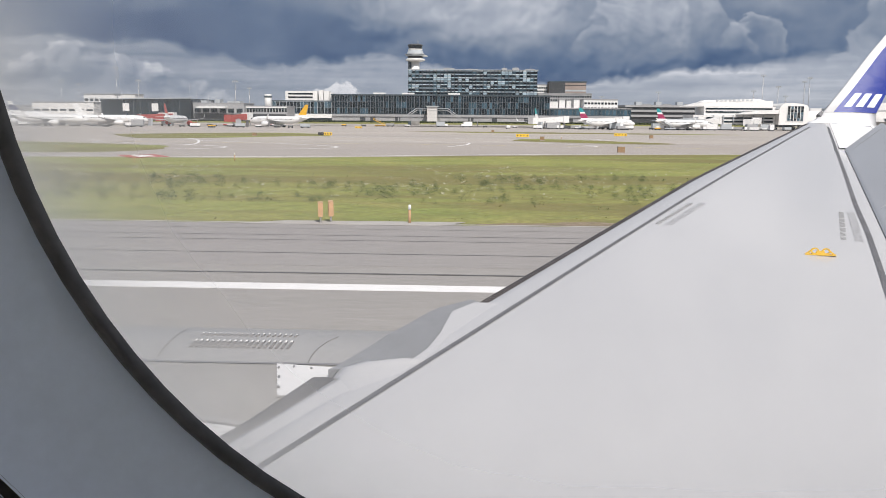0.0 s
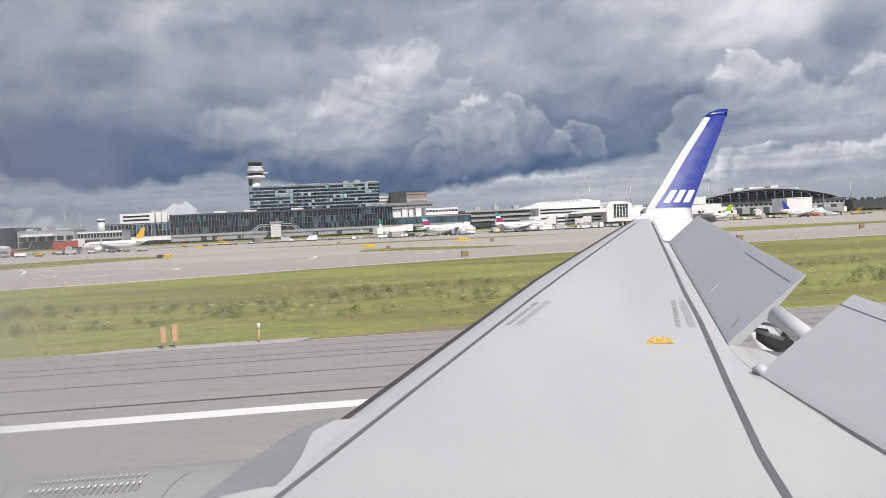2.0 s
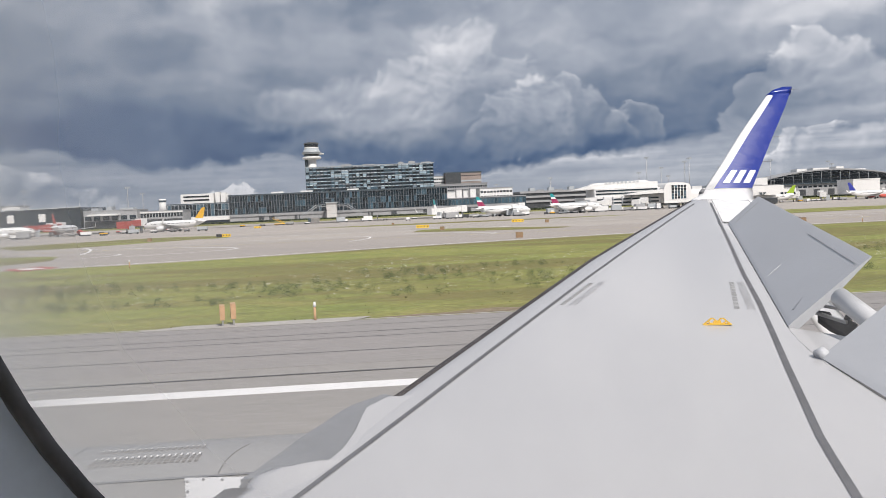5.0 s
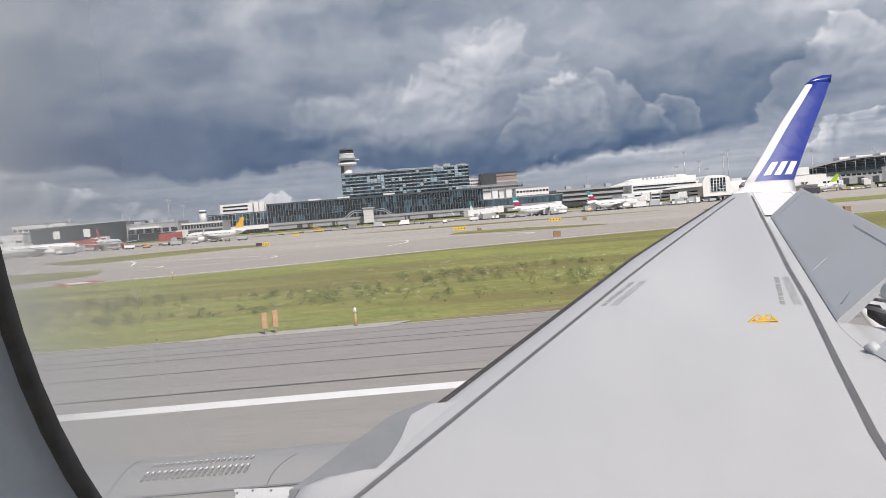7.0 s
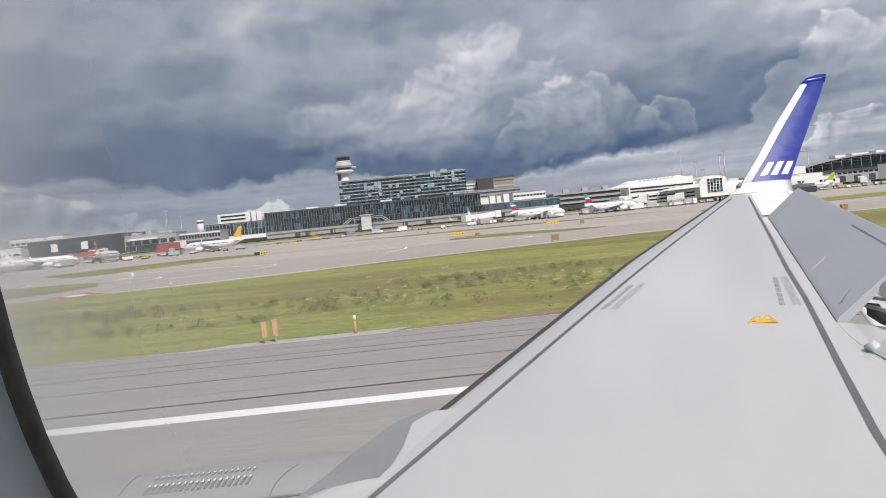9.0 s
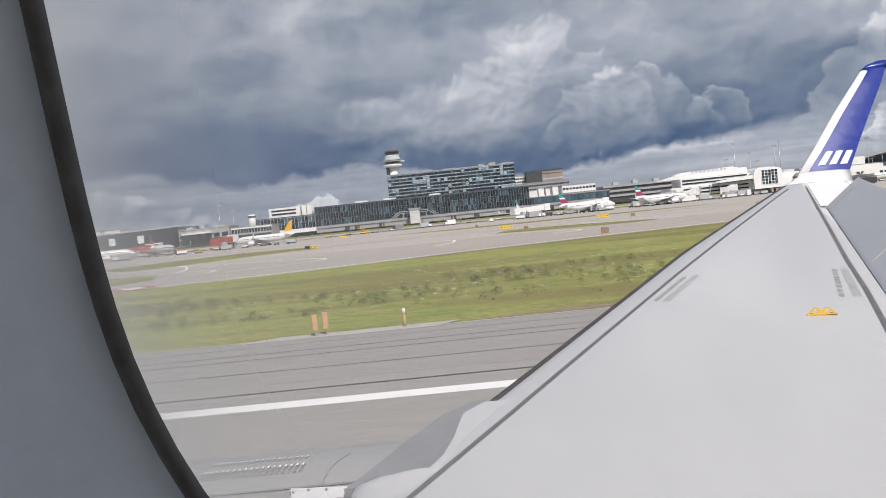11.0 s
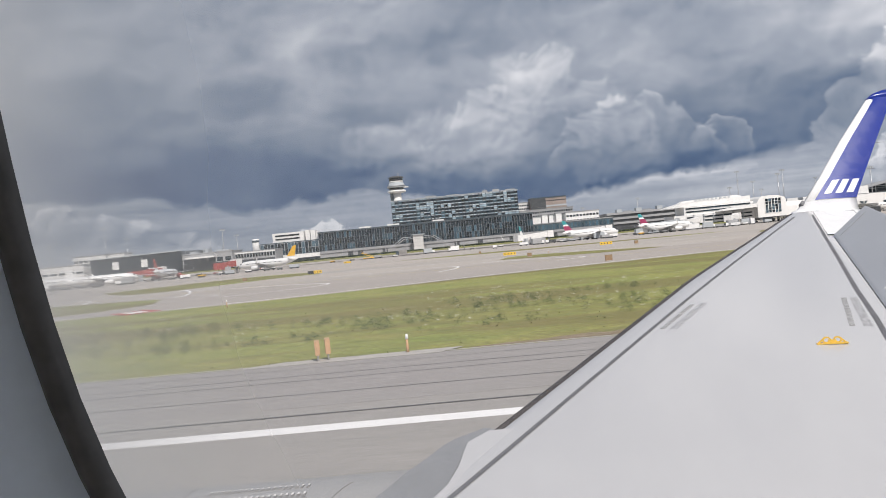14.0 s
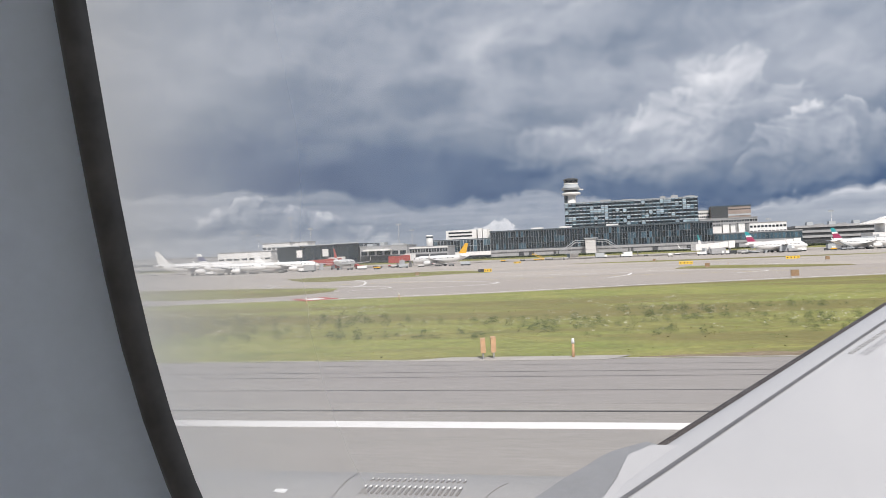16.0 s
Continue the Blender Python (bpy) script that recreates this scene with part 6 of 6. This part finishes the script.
wine = ((0.12, plane_white), (0.52, tail_wine), (0.66, plane_white), (1.0, tail_teal))
airliner(33.0, 477, 24, "white airliner with a wine-red and teal tail", wine)
airliner(75.5, 477, 24, "white airliner with a wine-red and teal tail at a gate", wine)
airliner(2.0, 520, 65, "white airliner nosed in beside the terminal", ((0.5, plane_white), (1.0, tail_teal)))
airliner(-143.0, 437, 158, "white airliner with a yellow tail", ((0.15, plane_white), (1.0, yellow_paint)))
airliner(-201.0, 446, 92, "white airliner with a red tail, seen from behind", ((0.2, plane_white), (1.0, engine_red)), engine=engine_red)
airliner(-248.0, 402, 10, "white airliner with a dark emblem on its tail", ((0.35, plane_white), (0.75, tail_navy), (1.0, plane_white)))
airliner(-285.0, 430, 14, "large all-white airliner beside other airliners", ((1.0, plane_white),), scale=1.25)
airliner(-232.0, 436, 20, "white airliner parked beside the dark hall", ((1.0, plane_white),))
airliner(157.0, 566, 152, "white airliner with a lime green tail", ((0.2, plane_white), (1.0, tail_lime)))
airliner(176.0, 590, 150, "white airliner with a lime green tail beside a pier", ((0.2, plane_white), (1.0, tail_lime)))
airliner(196.0, 596, 168, "white airliner with a navy blue tail", ((0.2, plane_white), (1.0, tail_navy)))
airliner(231.0, 560, 170, "white airliner with a lime green tail and engines", ((0.15, plane_white), (1.0, tail_lime)), engine=tail_lime)
airliner(296.0, 545, 8, "white airliner with a blue tail and red engines", ((0.1, plane_white), (1.0, tail_blue)), engine=engine_red)
airliner(252.0, 590, 185, "grey-white airliner standing off the pier", ((1.0, plane_white),), scale=0.8)
airliner(470.0, 560, 20, "white airliner far along the apron", ((0.3, plane_white), (1.0, tail_navy)))
airliner(700.0, 760, 170, "white airliner with a teal tail far along the apron", ((0.2, plane_white), (1.0, tail_teal)))


def jet_bridge(x, y, heading, mat, label, length=22):
    t = thing("jet_bridge", label, "jet bridge", "jet bridges", at=pose(x, y, 0.02, 0, 0, heading))
    bm = bmesh.new()
    beam(bm, (0, 0, 5.6), (length, 0, 4.6), 3.0, 3.0)
    part("tunnel", bm, mat, t)
    part("cabin", boxm(length - 1, length + 3.4, -2.2, 2.2, 2.7, 6.4), mat, t)
    part("rotunda", boxm(-2.2, 2.2, -2.2, 2.2, 3.6, 7.6), clad_white, t)
    bm = bmesh.new()
    tube(bm, (0, 0, 0), (0, 0, 3.7), 0.8, 0.8, 12)
    part("pillar", bm, steel, t)
    for s in (-1, 1):
        part("lift_leg", boxm(length * 0.72 - 0.3, length * 0.72 + 0.3, s * 1.6 - 0.3, s * 1.6 + 0.3, 0.7, 4.6), steel, t)
        bm = bmesh.new()
        tube(bm, (length * 0.72, s * 1.6 - 0.3, 0.6), (length * 0.72, s * 1.6 + 0.3, 0.6), 0.6, 0.6, 10)
        part("wheel", bm, tyre, t)
    part("stair", boxm(length - 2, length - 0.6, 2.2, 4.8, 0, 4.0), frame_pale, t)


for x, y, a, m, n in ((12, 506, 215, clad_white, "white"), (48, 508, 200, clad_white, "white"), (92, 508, 205, frame_pale, "pale grey"), (104, 512, 235, clad_white, "white"), (128, 514, 240, clad_white, "white"), (170, 560, 255, frame_pale, "pale grey"),
                      (214, 600, 230, clad_white, "white"), (277, 610, 240, clad_white, "white"), (297, 612, 245, clad_white, "white"), (325, 612, 300, clad_white, "white"), (345, 612, 300, clad_white, "white")):
    jet_bridge(x, y, a, m, n + " jet bridge standing at a gate")
for x, y, a in ((-164, 452, 250), (-212, 470, 268), (-228, 500, 240)):
    jet_bridge(x, y, a, red_paint, "dark red jet bridge standing at a gate", 14)


def vehicle(x, y, heading, mat, kind):
    """A small apron vehicle: chassis, cab, body or bed, four wheels."""
    names = {"van": "small apron van", "truck": "box truck with a lifted white body", "tug": "low baggage tug", "stairs": "mobile passenger stairs", "bus": "long pale apron bus"}
    t = thing({"van": "service_van", "truck": "box_truck", "tug": "baggage_tug", "stairs": "mobile_stairs", "bus": "apron_bus"}[kind], names[kind] + " standing on the apron", "vehicle", "apron vehicles", at=pose(x, y, 0.02, 0, 0, heading))
    L, h = {"van": (4.8, 2.1), "truck": (7.5, 3.6), "tug": (3.0, 1.3), "stairs": (7.0, 1.2), "bus": (13.0, 3.0)}[kind]
    part("chassis", boxm(-L / 2, L / 2, -0.95, 0.95, 0.35, 0.75), hall_dark, t)
    part("body", boxm(-L / 2, L / 2 - (1.7 if kind in ("truck", "stairs", "tug") else 0.9), -1.05, 1.05, 0.75, h), mat, t)
    part("cab", boxm(L / 2 - (1.65 if kind in ("truck", "stairs", "tug") else 0.9), L / 2, -1.0, 1.0, 0.75, min(h, 2.2)), mat if kind != "truck" else white_paint, t)
    part("windscreen", boxm(L / 2 - 0.3, L / 2 + 0.02, -0.9, 0.9, 1.25, min(h, 2.2) - 0.12), glass_dark, t)
    if kind == "bus":
        for s in (-1, 1):
            part("side_glass", boxm(-L / 2 + 0.4, L / 2 - 1.2, min(s * 1.0, s * 1.08), max(s * 1.0, s * 1.08), 1.4, 2.5), glass_dark, t)
    if kind == "stairs":
        bm = bmesh.new()
        beam(bm, (L / 2, 0, 1.0), (-L / 2 - 1.0, 0, 4.6), 1.8, 0.3)
        part("flight", bm, mat, t)
        for s in (-0.9, 0.9):
            bm = bmesh.new()
            beam(bm, (L / 2, s, 2.0), (-L / 2 - 1.0, s, 5.6), 0.1, 0.1)
            part("handrail", bm, mat, t)
    for u in (-L * 0.32, L * 0.34):
        for s in (-1, 1):
            bm = bmesh.new()
            tube(bm, (u, s * 0.75, 0.42), (u, s * 1.02, 0.42), 0.42, 0.42, 10)
            part("wheel", bm, tyre, t)


rng = random.Random(21)
kinds = ("van", "tug", "truck", "tug", "van", "tug")
for x, y in [(-270 + i * 8.6 + rng.uniform(-2.5, 2.5), 395 + rng.uniform(0, 40)) for i in range(18)] + [(-20 + i * 11 + rng.uniform(-4, 4), 462 + rng.uniform(0, 30)) for i in range(14)] \
        + [(140 + i * 12 + rng.uniform(-4, 4), 530 + rng.uniform(0, 40)) for i in range(12)] + [(235 + i * 13 + rng.uniform(-4, 4), 565 + rng.uniform(0, 30)) for i in range(12)] + [(-130 + i * 16 + rng.uniform(-4, 4), 548 + rng.uniform(0, 16)) for i in range(8)]:
    k = rng.choice(kinds)
    vehicle(x, y, rng.choice((0, 10, 90, 170, 180, 200)), {"tug": rng.choice((yellow_paint, sign_back, white_paint, sign_back)), "bus": clad_white}.get(k, rng.choice((white_paint, white_paint, frame_pale, clad_grey))), k)
for x, y, a in ((168, 540, 120), (-104, 556, 10), (0, 548, 20), (346, 560, 150), (20, 470, 170), (66, 468, 20)):
    vehicle(x, y, a, frame_pale if 10 < x < 70 else yellow_paint, "stairs")

for i in range(64):
    x, y = (rng.uniform(-290, -150), rng.uniform(440, 505)) if i < 20 else (rng.uniform(0, 190), rng.uniform(458, 515))
    vehicle(x, y, rng.choice((0, 20, 80, 160, 190)), rng.choice((hall_dark, red_paint, white_paint, clad_grey, red_paint) if i < 20 else (white_paint, clad_grey, frame_pale, hall_dark, white_paint)), rng.choice(("tug", "van", "truck") if i >= 20 else ("tug", "tug", "van")))

# the airfield's origin lies aft of the wing's, and all that stands beyond the runway follows the fall of the land
slope = Matrix.Translation((0, FALL_Y, 0)) @ Matrix.Rotation(-FALL, 4, "X") @ Matrix.Translation((0, -FALL_Y, 0))
for ob in list(bpy.data.objects):
    if ob.parent is not None or ob.type == "CAMERA" or ob.type == "LIGHT":
        continue
    if ob not in HOME:
        far = max([(ob.matrix_basis @ v.co).y for c in ob.children if c.type == "MESH" for v in c.data.vertices[:1]], default=0.0) > 380
        ob.location.x += 38.5 if far else 31.0
    reach = max((v.co.y for v in ob.data.vertices), default=0.0) if ob.type == "MESH" else ob.location.y
    if (ob not in HOME or ob.name.split(".")[0] in ("grass_tufts", "weeds", "wild_flowers")) and reach > 36.0:
        ob.matrix_basis = slope @ ob.matrix_basis
